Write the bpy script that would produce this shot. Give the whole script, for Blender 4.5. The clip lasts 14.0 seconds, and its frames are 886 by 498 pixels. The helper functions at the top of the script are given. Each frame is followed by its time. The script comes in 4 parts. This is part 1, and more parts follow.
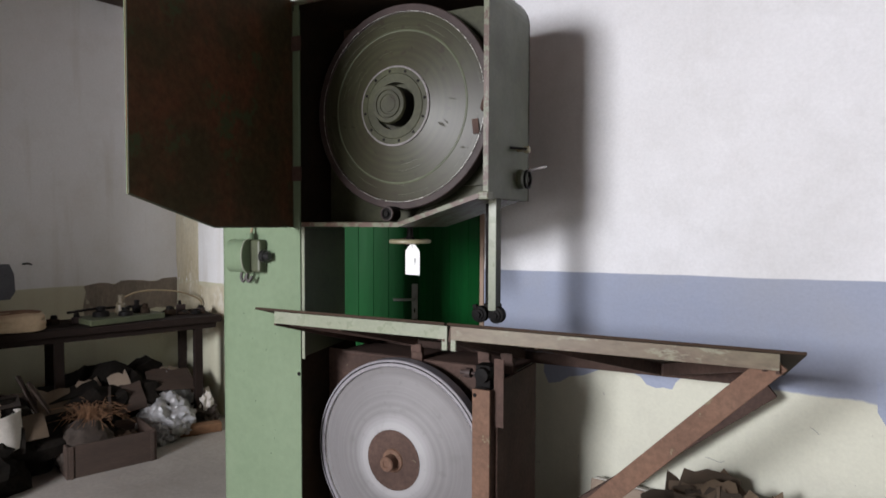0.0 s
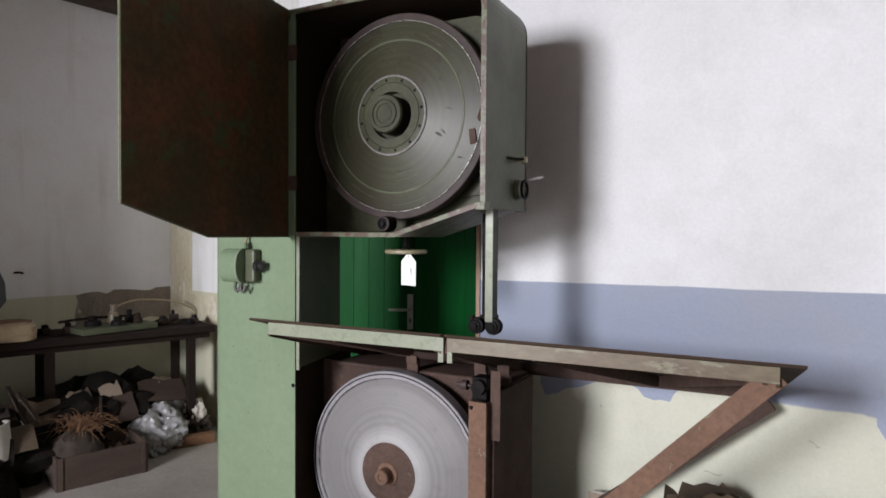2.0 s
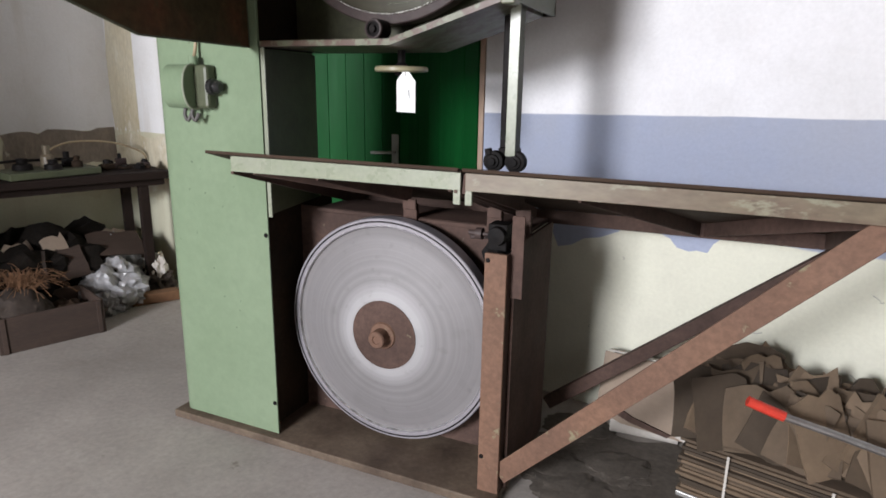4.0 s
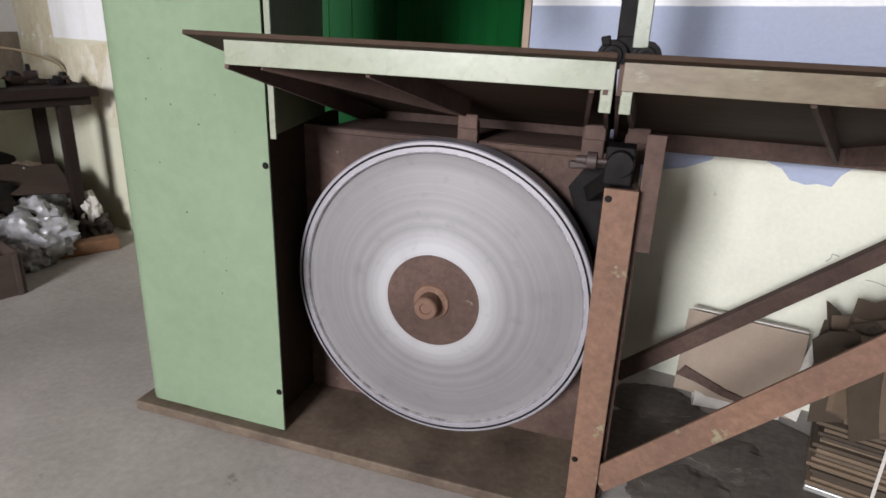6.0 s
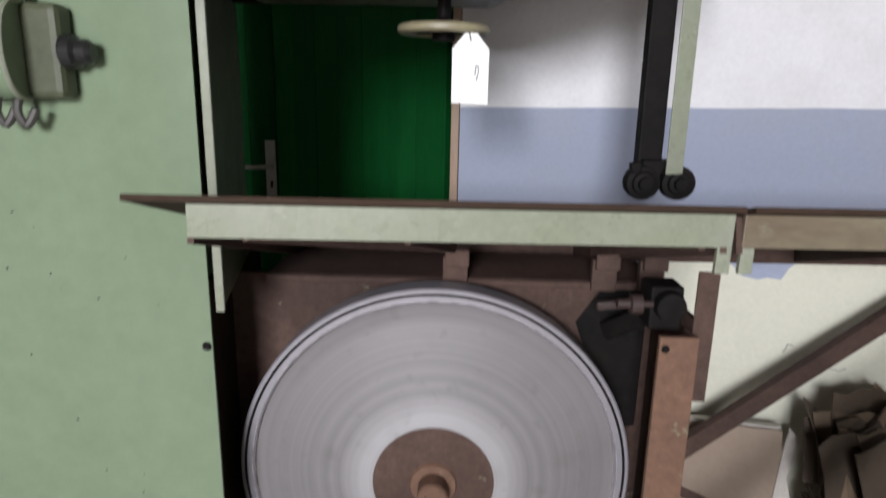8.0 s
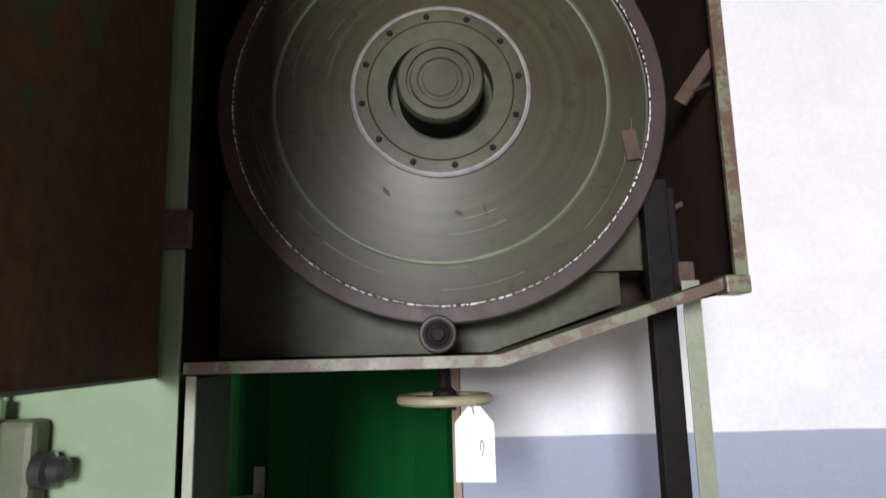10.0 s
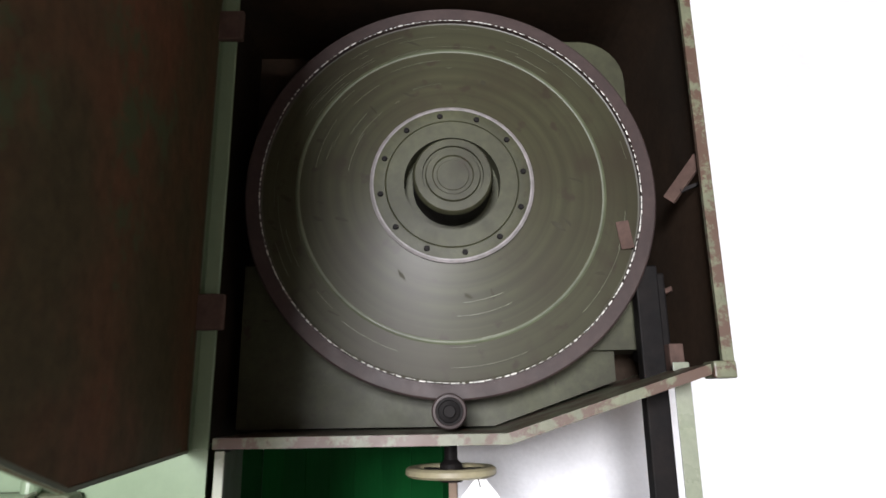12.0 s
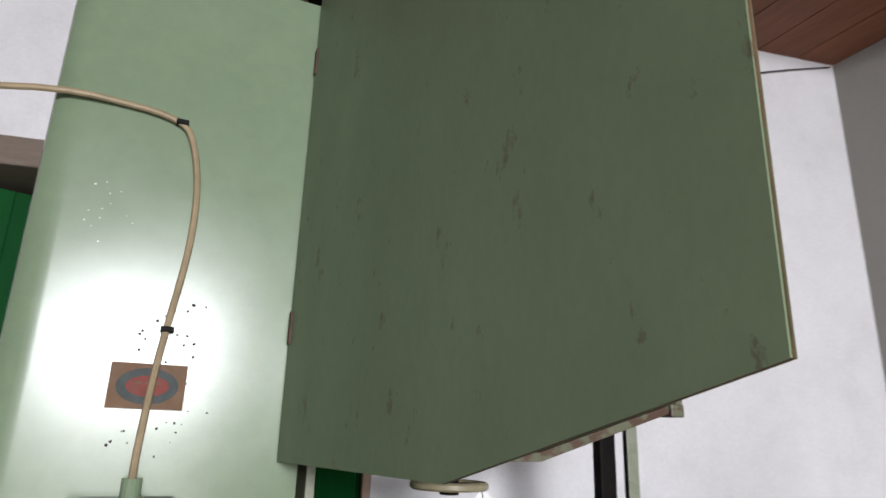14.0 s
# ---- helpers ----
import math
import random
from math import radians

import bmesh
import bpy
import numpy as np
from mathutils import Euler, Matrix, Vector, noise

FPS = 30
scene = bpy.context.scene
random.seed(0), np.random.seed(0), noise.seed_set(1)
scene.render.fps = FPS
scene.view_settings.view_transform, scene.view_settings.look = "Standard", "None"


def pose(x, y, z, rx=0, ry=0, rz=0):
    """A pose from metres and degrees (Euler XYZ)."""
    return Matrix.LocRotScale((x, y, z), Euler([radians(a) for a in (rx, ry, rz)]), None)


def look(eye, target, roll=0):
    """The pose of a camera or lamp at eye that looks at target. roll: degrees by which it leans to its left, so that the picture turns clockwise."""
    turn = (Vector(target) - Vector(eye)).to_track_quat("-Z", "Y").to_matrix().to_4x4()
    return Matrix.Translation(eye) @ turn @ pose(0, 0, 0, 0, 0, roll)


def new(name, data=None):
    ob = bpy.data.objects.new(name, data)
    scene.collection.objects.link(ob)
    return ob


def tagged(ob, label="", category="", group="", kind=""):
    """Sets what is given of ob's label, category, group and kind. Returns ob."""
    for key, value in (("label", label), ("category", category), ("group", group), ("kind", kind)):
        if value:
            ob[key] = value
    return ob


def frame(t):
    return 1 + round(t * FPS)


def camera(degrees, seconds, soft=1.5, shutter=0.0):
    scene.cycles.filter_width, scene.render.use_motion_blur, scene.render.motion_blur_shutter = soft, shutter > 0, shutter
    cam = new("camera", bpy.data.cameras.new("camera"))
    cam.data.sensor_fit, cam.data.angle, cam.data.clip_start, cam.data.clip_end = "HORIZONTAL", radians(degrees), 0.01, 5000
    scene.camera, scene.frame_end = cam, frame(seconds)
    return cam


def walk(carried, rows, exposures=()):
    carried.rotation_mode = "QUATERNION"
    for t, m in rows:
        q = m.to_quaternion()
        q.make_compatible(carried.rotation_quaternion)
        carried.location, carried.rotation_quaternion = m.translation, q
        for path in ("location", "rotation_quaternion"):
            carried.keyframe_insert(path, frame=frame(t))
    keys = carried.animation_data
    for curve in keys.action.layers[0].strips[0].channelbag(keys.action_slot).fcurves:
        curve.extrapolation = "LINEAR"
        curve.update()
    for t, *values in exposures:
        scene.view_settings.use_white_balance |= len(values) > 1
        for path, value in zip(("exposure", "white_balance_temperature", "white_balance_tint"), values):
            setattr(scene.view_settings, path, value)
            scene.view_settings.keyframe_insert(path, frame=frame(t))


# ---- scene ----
cam = camera(70.0, 14.0, soft=1.6, shutter=0.4)
PATH = [
    (0, (-0.011, -0.009, 1.306), (-0.949, 1.756, 1.229), 0.2),
    (0.5, (-0.026, -0.015, 1.316), (-0.95, 1.759, 1.307), -0.1),
    (1, (-0.018, -0.012, 1.319), (-0.953, 1.756, 1.32), 0.2),
    (1.5, (-0.009, 0.002, 1.305), (-0.96, 1.762, 1.314), 0.2),
    (2, (-0.024, 0.006, 1.31), (-0.949, 1.779, 1.262), 0.4),
    (2.5, (-0.015, 0.045, 1.287), (-0.947, 1.807, 1.127), 0.3),
    (3, (-0.095, 0.123, 1.257), (-0.987, 1.89, 0.968), 0.2),
    (5.5, (-0.695, 0.619, 1.077), (-1.361, 2.388, 0.422), 2.1),
    (6, (-0.833, 0.683, 1.046), (-1.412, 2.472, 0.366), 2.2),
    (6.5, (-0.968, 0.756, 1.026), (-1.386, 2.578, 0.316), 3.5),
    (7, (-1.15, 0.777, 1.017), (-1.381, 2.622, 0.28), 1.9),
    (7.5, (-1.246, 0.823, 1.073), (-1.309, 2.697, 0.376), 1.1),
    (8, (-1.247, 0.923, 1.135), (-1.276, 2.864, 0.655), 1.2),
    (8.5, (-1.258, 0.987, 1.22), (-1.291, 2.967, 0.936), -1.2),
    (9, (-1.26, 1.002, 1.259), (-1.276, 3.001, 1.209), -1.3),
    (11.5, (-1.263, 0.945, 1.372), (-1.274, 2.874, 1.899), -1.8),
    (12, (-1.308, 0.902, 1.354), (-1.261, 2.843, 1.835), -0.9),
    (12.5, (-1.452, 0.817, 1.336), (-1.219, 2.752, 1.785), -0.5),
    (13, (-1.634, 0.79, 1.315), (-1.229, 2.706, 1.722), 0.6),
    (13.5, (-1.726, 0.822, 1.33), (-1.21, 2.681, 1.857), 1.5),
    (14, (-1.856, 0.837, 1.337), (-1.079, 2.59, 1.904), 1.7),
]
walk(cam, [(t, look(eye, target, roll)) for t, eye, target, roll in PATH],
     [(0.0, -0.48), (3.0, -0.32), (5.5, -0.04), (6.5, -0.26), (7.5, -0.5), (9.0, -0.33), (11.5, 0.1), (12.0, 0.14), (12.5, 0.06), (13.0, -0.30), (13.5, -0.72), (14.0, -0.6)])

# ---- world and lights ----
world = bpy.data.worlds.new("sky")
scene.world = world
world.use_nodes = True
wn = world.node_tree
sky = wn.nodes.new("ShaderNodeTexSky")
sky.sky_type, sky.sun_disc = 'NISHITA', False
sky.sun_elevation, sky.sun_rotation = radians(40), radians(200)
wn.nodes["Background"].inputs["Strength"].default_value = 0.1
wn.links.new(sky.outputs["Color"], wn.nodes["Background"].inputs["Color"])


def window_light(name, w, h, watts, m, colour):
    lamp = bpy.data.lights.new(name, 'AREA')
    lamp.shape, lamp.size, lamp.size_y, lamp.energy, lamp.color = 'RECTANGLE', w, h, watts, colour
    ob = new(name, lamp)
    ob.matrix_world = m
    return ob


# daylight that comes in through the doorway behind the viewer: the sky above, the lit ground below
window_light("doorway_sky_light", 1.2, 1.05, 500, pose(-2.05, -3.22, 1.98, 54, 0, 0), (0.97, 0.97, 1.03))
window_light("doorway_ground_light", 1.2, 0.9, 40, pose(-2.05, -3.22, 0.85, 92, 0, 0), (1.0, 0.97, 0.98))


# ---- materials ----
def material(name, colour, rough=0.6, metal=0.0, second=None, blot=0.5, scale=3.0, grain=0.12, grain_scale=60.0,
             bump=0.15, spec=0.5, third=None, third_amount=0.4, third_scale=14.0, stretch=(1, 1, 1), rough_var=0.15, obj_var=0.0):
    """A weathered surface: base colour, broad blotches, fine grain, sharp-edged wear and relief."""
    mat = bpy.data.materials.new(name)
    mat.use_nodes = True
    nt = mat.node_tree
    n, l = nt.nodes, nt.links
    bsdf = n["Principled BSDF"]
    tc = n.new("ShaderNodeTexCoord")
    mp = n.new("ShaderNodeMapping")
    mp.inputs["Scale"].default_value = stretch
    l.new(tc.outputs["Object"], mp.inputs["Vector"])

    def noise_node(sc, detail, rgh=0.6):
        k = n.new("ShaderNodeTexNoise")
        k.inputs["Scale"].default_value, k.inputs["Detail"].default_value, k.inputs["Roughness"].default_value = sc, detail, rgh
        l.new(mp.outputs["Vector"], k.inputs["Vector"])
        return k.outputs["Fac"]

    def ramp(fac, a, b):
        r = n.new("ShaderNodeMapRange")
        r.inputs["From Min"].default_value, r.inputs["From Max"].default_value = a, b
        l.new(fac, r.inputs["Value"])
        return r.outputs["Result"]

    def mix(fac, a, b, mode='MIX'):
        m = n.new("ShaderNodeMix")
        m.data_type, m.blend_type = 'RGBA', mode
        for sock, v in ((m.inputs[0], fac), (m.inputs[6], a), (m.inputs[7], b)):
            if isinstance(v, (int, float)):
                sock.default_value = v
            elif isinstance(v, tuple):
                sock.default_value = (*v, 1) if len(v) == 3 else v
            else:
                l.new(v, sock)
        return m.outputs[2]

    second = second or tuple(c * 0.72 for c in colour)
    sharp = max(0.0, blot - 0.5)
    col = mix(ramp(noise_node(scale, 5), 0.48 - 0.25 * min(blot, 0.5) + 0.14 * sharp, 0.85 - 0.42 * sharp), colour, second)
    fine = noise_node(grain_scale, 6, 0.7)
    g = n.new("ShaderNodeMapRange")
    g.inputs["From Min"].default_value, g.inputs["From Max"].default_value = 0.3, 0.7
    g.inputs["To Min"].default_value, g.inputs["To Max"].default_value = 1 - grain, 1 + grain
    l.new(fine, g.inputs["Value"])
    col = mix(1.0, col, g.outputs["Result"], 'MULTIPLY')
    if third:
        edge = 0.72 - 0.3 * third_amount
        col = mix(ramp(noise_node(third_scale, 8, 0.72), edge, edge + 0.05), col, third)
    if obj_var:
        oi = n.new("ShaderNodeObjectInfo")
        ov = n.new("ShaderNodeMapRange")
        ov.inputs["To Min"].default_value, ov.inputs["To Max"].default_value = 1 - obj_var, 1 + obj_var
        l.new(oi.outputs["Random"], ov.inputs["Value"])
        col = mix(1.0, col, ov.outputs["Result"], 'MULTIPLY')
    l.new(col, bsdf.inputs["Base Color"])
    rr = n.new("ShaderNodeMapRange")
    rr.inputs["To Min"].default_value, rr.inputs["To Max"].default_value = max(0.03, rough - rough_var), min(1, rough + rough_var)
    l.new(noise_node(scale * 2.3, 4), rr.inputs["Value"])
    l.new(rr.outputs["Result"], bsdf.inputs["Roughness"])
    bsdf.inputs["Metallic"].default_value = metal
    bsdf.inputs["Specular IOR Level"].default_value = spec
    if bump:
        bp = n.new("ShaderNodeBump")
        bp.inputs["Strength"].default_value, bp.inputs["Distance"].default_value = bump, 0.003
        l.new(fine, bp.inputs["Height"])
        l.new(bp.outputs["Normal"], bsdf.inputs["Normal"])
    return mat


def banded_wall(name, white, band, low, top, bottom, ragged, stain, slope=0.0, run=0.06):
    """Painted plaster: white above, a painted band with a ragged lower edge, old limewash below, stains and scuffs."""
    mat = bpy.data.materials.new(name)
    mat.use_nodes = True
    nt = mat.node_tree
    n, l = nt.nodes, nt.links
    bsdf = n["Principled BSDF"]
    geo = n.new("ShaderNodeNewGeometry")
    sep = n.new("ShaderNodeSeparateXYZ")
    l.new(geo.outputs["Position"], sep.inputs[0])

    def noise_node(sc, detail, rgh=0.6):
        k = n.new("ShaderNodeTexNoise")
        k.inputs["Scale"].default_value, k.inputs["Detail"].default_value, k.inputs["Roughness"].default_value = sc, detail, rgh
        l.new(geo.outputs["Position"], k.inputs["Vector"])
        return k.outputs["Fac"]

    def calc(op, a, b, c=None):
        m = n.new("ShaderNodeMath")
        m.operation = op
        for i, v in enumerate((a, b, c)):
            if v is None:
                continue
            if isinstance(v, (int, float)):
                m.inputs[i].default_value = v
            else:
                l.new(v, m.inputs[i])
        return m.outputs[0]

    def step(x, a, b):
        r = n.new("ShaderNodeMapRange")
        r.inputs["From Min"].default_value, r.inputs["From Max"].default_value = a, b
        l.new(x, r.inputs["Value"])
        return r.outputs["Result"]

    def mix(fac, a, b, mode='MIX'):
        m = n.new("ShaderNodeMix")
        m.data_type, m.blend_type = 'RGBA', mode
        for sock, v in ((m.inputs[0], fac), (m.inputs[6], a), (m.inputs[7], b)):
            if isinstance(v, (int, float)):
                sock.default_value = v
            elif isinstance(v, tuple):
                sock.default_value = (*v, 1)
            else:
                l.new(v, sock)
        return m.outputs[2]

    z = sep.outputs["Z"]
    zt = calc('MULTIPLY_ADD', noise_node(2.5, 3), 0.012, calc('MULTIPLY_ADD', calc('ADD', sep.outputs["X"], 0.7), slope, z))
    zb = calc('MULTIPLY_ADD', noise_node(3.2, 6, 0.55), ragged, z)
    col = mix(step(zb, bottom + ragged * 0.5 - 0.004, bottom + ragged * 0.5 + 0.004), low, band)
    col = mix(step(zt, top + 0.004, top + 0.008), col, white)
    broad = step(noise_node(1.3, 6), 0.42, 0.75)
    col = mix(calc('MULTIPLY', broad, 0.22), col, stain)
    cloud = step(noise_node(4.2, 7, 0.68), 0.50, 0.70)
    col = mix(calc('MULTIPLY', cloud, 0.13), col, stain)
    runs = n.new("ShaderNodeMapping")
    runs.inputs["Scale"].default_value = (9.0, 9.0, 0.7)
    l.new(geo.outputs["Position"], runs.inputs["Vector"])
    rn = n.new("ShaderNodeTexNoise")
    rn.inputs["Scale"].default_value, rn.inputs["Detail"].default_value = 1.0, 5
    l.new(runs.outputs["Vector"], rn.inputs["Vector"])
    col = mix(calc('MULTIPLY', step(rn.outputs["Fac"], 0.56, 0.74), run), col, stain)
    chips = step(noise_node(19.0, 7, 0.62), 0.69, 0.72)
    lowmask = step(z, 1.0, 0.55)
    col = mix(calc('MULTIPLY', calc('MULTIPLY', chips, lowmask), 0.65), col, stain)
    fine = noise_node(85.0, 5)
    g = step(fine, 0.2, 0.8)
    col = mix(0.1, col, g, 'MULTIPLY')
    l.new(col, bsdf.inputs["Base Color"])
    bsdf.inputs["Roughness"].default_value = 0.8
    bsdf.inputs["Specular IOR Level"].default_value = 0.25
    bp = n.new("ShaderNodeBump")
    bp.inputs["Strength"].default_value, bp.inputs["Distance"].default_value = 0.3, 0.01
    h = calc('MULTIPLY_ADD', fine, 0.25, noise_node(9.0, 4))
    l.new(h, bp.inputs["Height"])
    l.new(bp.outputs["Normal"], bsdf.inputs["Normal"])
    return mat


GREEN = material("pale_green_enamel", (0.182, 0.240, 0.156), 0.22, second=(0.146, 0.200, 0.124), scale=2.2, grain=0.06, grain_scale=30,
                 bump=0.03, third=(0.13, 0.16, 0.10), third_amount=0.06, third_scale=26, rough_var=0.09)
OLIVE = material("olive_green_paint", (0.088, 0.100, 0.058), 0.42, spec=0.35, second=(0.056, 0.062, 0.039), blot=0.7, scale=4, grain=0.14, bump=0.06,
                 third=(0.05, 0.04, 0.028), third_amount=0.3, third_scale=9)
OLIVE_EDGE = material("worn_olive_edge", (0.135, 0.145, 0.09), 0.45, second=(0.09, 0.085, 0.055), scale=9, grain=0.2,
                      third=(0.080, 0.046, 0.031), third_amount=0.80, third_scale=14)
DOOR_INNER = material("grimy_door_lining", (0.056, 0.044, 0.022), 0.75, spec=0.14, second=(0.118, 0.050, 0.027), blot=0.95, scale=3.2, grain=0.28, grain_scale=38, bump=0.1,
                      third=(0.058, 0.070, 0.034), third_amount=0.55, third_scale=3.4, rough_var=0.1)
DARK_BROWN = material("dark_brown_housing_lining", (0.034, 0.021, 0.013), 0.8, spec=0.12, second=(0.012, 0.010, 0.008), scale=5, grain=0.2, bump=0.1)
DUSTY = material("dust_covered_steel", (0.125, 0.094, 0.068), 0.7, spec=0.25, second=(0.055, 0.038, 0.028), blot=0.85, scale=5, grain=0.2, bump=0.15)
# Deeper copy of the olive paint with brown dirt blotches.
DARK_OLIVE = material("dark_olive_casting", (0.058, 0.060, 0.033), 0.5, spec=0.25, second=(0.022, 0.020, 0.013), blot=0.75, scale=5, grain=0.2, bump=0.1,
                       third=(0.035, 0.026, 0.018), third_amount=0.35, third_scale=9)
SMUDGE = material("greasy_smudge", (0.036, 0.034, 0.021), 0.6, spec=0.25, second=(0.045, 0.044, 0.028), scale=40)
RUST = material("brown_primer_steel", (0.090, 0.056, 0.045), 0.75, spec=0.2, second=(0.044, 0.028, 0.023), blot=0.8, scale=3.5, grain=0.24, bump=0.15,
                third=(0.17, 0.145, 0.105), third_amount=0.22, third_scale=14)
RUST_LIGHT = material("rusty_flat_bar", (0.165, 0.094, 0.062), 0.7, spec=0.25, second=(0.10, 0.058, 0.042), blot=0.6, scale=4, grain=0.22, grain_scale=60, bump=0.15,
                      third=(0.20, 0.175, 0.11), third_amount=0.36, third_scale=16)
PALE_EDGE = material("worn_pale_green_edge", (0.21, 0.235, 0.165), 0.3, second=(0.26, 0.27, 0.22), scale=9, grain=0.10, grain_scale=90, bump=0.06,
                     third=(0.15, 0.115, 0.085), third_amount=0.14, third_scale=16)
PALE_BROWN = material("brown_stained_green_edge", (0.172, 0.148, 0.100), 0.4, second=(0.105, 0.068, 0.047), blot=0.8, scale=6, grain=0.2, bump=0.08,
                      third=(0.215, 0.205, 0.145), third_amount=0.5, third_scale=11, stretch=(0.4, 1, 1.2))
TABLE_TOP = material("worn_table_steel", (0.048, 0.030, 0.020), 0.75, spec=0.15, second=(0.024, 0.016, 0.011), scale=4, grain=0.2, grain_scale=120, stretch=(0.3, 1, 1))
DULL_STEEL = material("dull_bare_steel", (0.42, 0.41, 0.40), 0.38, metal=0.85, second=(0.26, 0.23, 0.22), scale=9, grain=0.15, grain_scale=120)
RIM = material("worn_rim_band", (0.050, 0.034, 0.031), 0.5, spec=0.25, second=(0.028, 0.02, 0.019), scale=12, grain=0.15)
BRIGHT = material("chipped_bright_edge", (0.62, 0.62, 0.60), 0.35, metal=0.5, second=(0.2, 0.2, 0.18), blot=1.0, scale=45, grain=0.2)
BLACK = material("oily_black_steel", (0.007, 0.0065, 0.0065), 0.6, spec=0.10, second=(0.013, 0.010, 0.009), scale=15, grain=0.2, bump=0.1)
BAKELITE = material("black_bakelite", (0.02, 0.02, 0.02), 0.3, bump=0.02)
GALV = material("grey_galvanised", (0.5, 0.5, 0.48), 0.4, metal=0.6, scale=20)
CABLE_TAN = material("dusty_tan_cable", (0.31, 0.24, 0.14), 0.55, second=(0.19, 0.145, 0.09), scale=12, bump=0.05)
CABLE_DARK = material("dark_cable", (0.06, 0.055, 0.05), 0.6, bump=0.05)
TAG = material("white_card_tag", (0.85, 0.85, 0.83), 0.7, second=(0.80, 0.80, 0.78), grain=0.02, bump=0.02)
INK = material("black_ink", (0.03, 0.03, 0.05), 0.6, bump=0.0)
CREAM_HANDLE = material("cream_handwheel_paint", (0.29, 0.26, 0.16), 0.45, second=(0.19, 0.16, 0.10), scale=14)
DOOR_GREEN = material("dark_green_door_paint", (0.005, 0.084, 0.018), 0.5, spec=0.09, second=(0.003, 0.048, 0.011), scale=3, grain=0.12, bump=0.06,
                      stretch=(1, 1, 0.15), obj_var=0.12)
FRAME_WOOD = material("bare_frame_wood", (0.42, 0.30, 0.22), 0.7, stretch=(1, 1, 0.2), scale=10)
OLD_WOOD = material("dark_old_timber", (0.05, 0.028, 0.018), 0.75, second=(0.03, 0.018, 0.012), scale=5, grain=0.2, grain_scale=40, stretch=(1, 0.15, 1))
# Near-black that puts the deep shade under the bench into the colour.
UNDER_BENCH_BLACK = material("under_bench_black", (0.010, 0.009, 0.008), 0.95, spec=0.05, second=(0.018, 0.014, 0.011), scale=9, grain=0.3, bump=0.4)
CEIL_WOOD = material("reddish_ceiling_boards", (0.21, 0.075, 0.034), 0.7, second=(0.12, 0.05, 0.026), scale=4, grain=0.2, stretch=(1, 0.12, 1))
BENCH_WOOD = material("grimy_bench_timber", (0.016, 0.010, 0.008), 0.8, spec=0.15, second=(0.012, 0.008, 0.006), scale=6, grain=0.2, bump=0.2, stretch=(0.4, 1, 1))
CRATE_WOOD = material("weathered_crate_wood", (0.052, 0.032, 0.023), 0.8, second=(0.026, 0.017, 0.013), scale=6, grain=0.2, stretch=(0.4, 1, 1.5), obj_var=0.15)
CONCRETE = material("worn_concrete", (0.34, 0.312, 0.285), 0.7, second=(0.215, 0.195, 0.175), blot=0.7, scale=1.6, grain=0.14, grain_scale=45, bump=0.25,
                    third=(0.19, 0.168, 0.145), third_amount=0.26, third_scale=4)
CARD = material("brown_cardboard", (0.108, 0.076, 0.048), 0.85, second=(0.052, 0.036, 0.024), scale=5, grain=0.1, bump=0.08, obj_var=0.6)
CARD_PALE = material("pale_cardboard", (0.30, 0.235, 0.18), 0.85, second=(0.22, 0.165, 0.125), scale=5, grain=0.06, bump=0.08)
WHITE_PAPER = material("off_white_paper", (0.52, 0.49, 0.45), 0.8, second=(0.38, 0.35, 0.31), bump=0.05)
PLASTIC = material("grey_plastic_sheet", (0.34, 0.34, 0.35), 0.35, second=(0.10, 0.09, 0.08), blot=0.9, scale=7, bump=0.1)
SACK = material("brown_sacking", (0.040, 0.028, 0.021), 0.9, second=(0.018, 0.013, 0.010), scale=9, grain=0.3, bump=0.4)
STRAW = material("orange_brown_fibre", (0.17, 0.085, 0.04), 0.85, second=(0.09, 0.045, 0.02), scale=30, grain=0.3)
BEIGE_PARCEL = material("beige_wrapped_parcel", (0.40, 0.31, 0.20), 0.8, second=(0.26, 0.18, 0.11), scale=9, grain=0.12)
RED = material("red_grip", (0.62, 0.05, 0.03), 0.4, bump=0.03)
DIRT = material("dark_floor_dirt", (0.10, 0.085, 0.07), 0.9, second=(0.06, 0.05, 0.04), scale=20, grain=0.3, bump=0.4)
WALL_BACK = banded_wall("whitewashed_wall_blue_dado", (0.86, 0.86, 0.88), (0.36, 0.40, 0.515), (0.72, 0.72, 0.60), 1.107, 0.725, 0.07, (0.42, 0.40, 0.36), -0.02)
WALL_LEFT = banded_wall("whitewashed_wall_stained_base", (0.76, 0.76, 0.76), (0.56, 0.54, 0.40), (0.60, 0.60, 0.46), 0.90, 0.54, 0.6, (0.42, 0.36, 0.26), run=0.30)
# Darker than real whitewash, so these walls bounce less light into the room.
WALL_LOW_BOUNCE = banded_wall("darkened_whitewash_low_bounce", (0.28, 0.27, 0.25), (0.2, 0.2, 0.18), (0.16, 0.15, 0.14), 0.9, 0.3, 0.2, (0.4, 0.38, 0.34))
DOOR_SKIN = material("stained_olive_door_paint", (0.142, 0.186, 0.112), 0.42, spec=0.3, second=(0.112, 0.146, 0.086), scale=2.5, grain=0.06, bump=0.04,
                     third=(0.094, 0.096, 0.056), third_amount=0.42, third_scale=15, stretch=(1.6, 1, 0.9))
WORN_GREY = material("worn_lilac_grey_edge", (0.22, 0.20, 0.20), 0.5, second=(0.10, 0.10, 0.085), scale=40, grain=0.2)
RIM_LOW = material("bright_lilac_steel_rim", (0.32, 0.305, 0.33), 0.38, metal=0.3, second=(0.24, 0.225, 0.245), scale=3, grain=0.05)
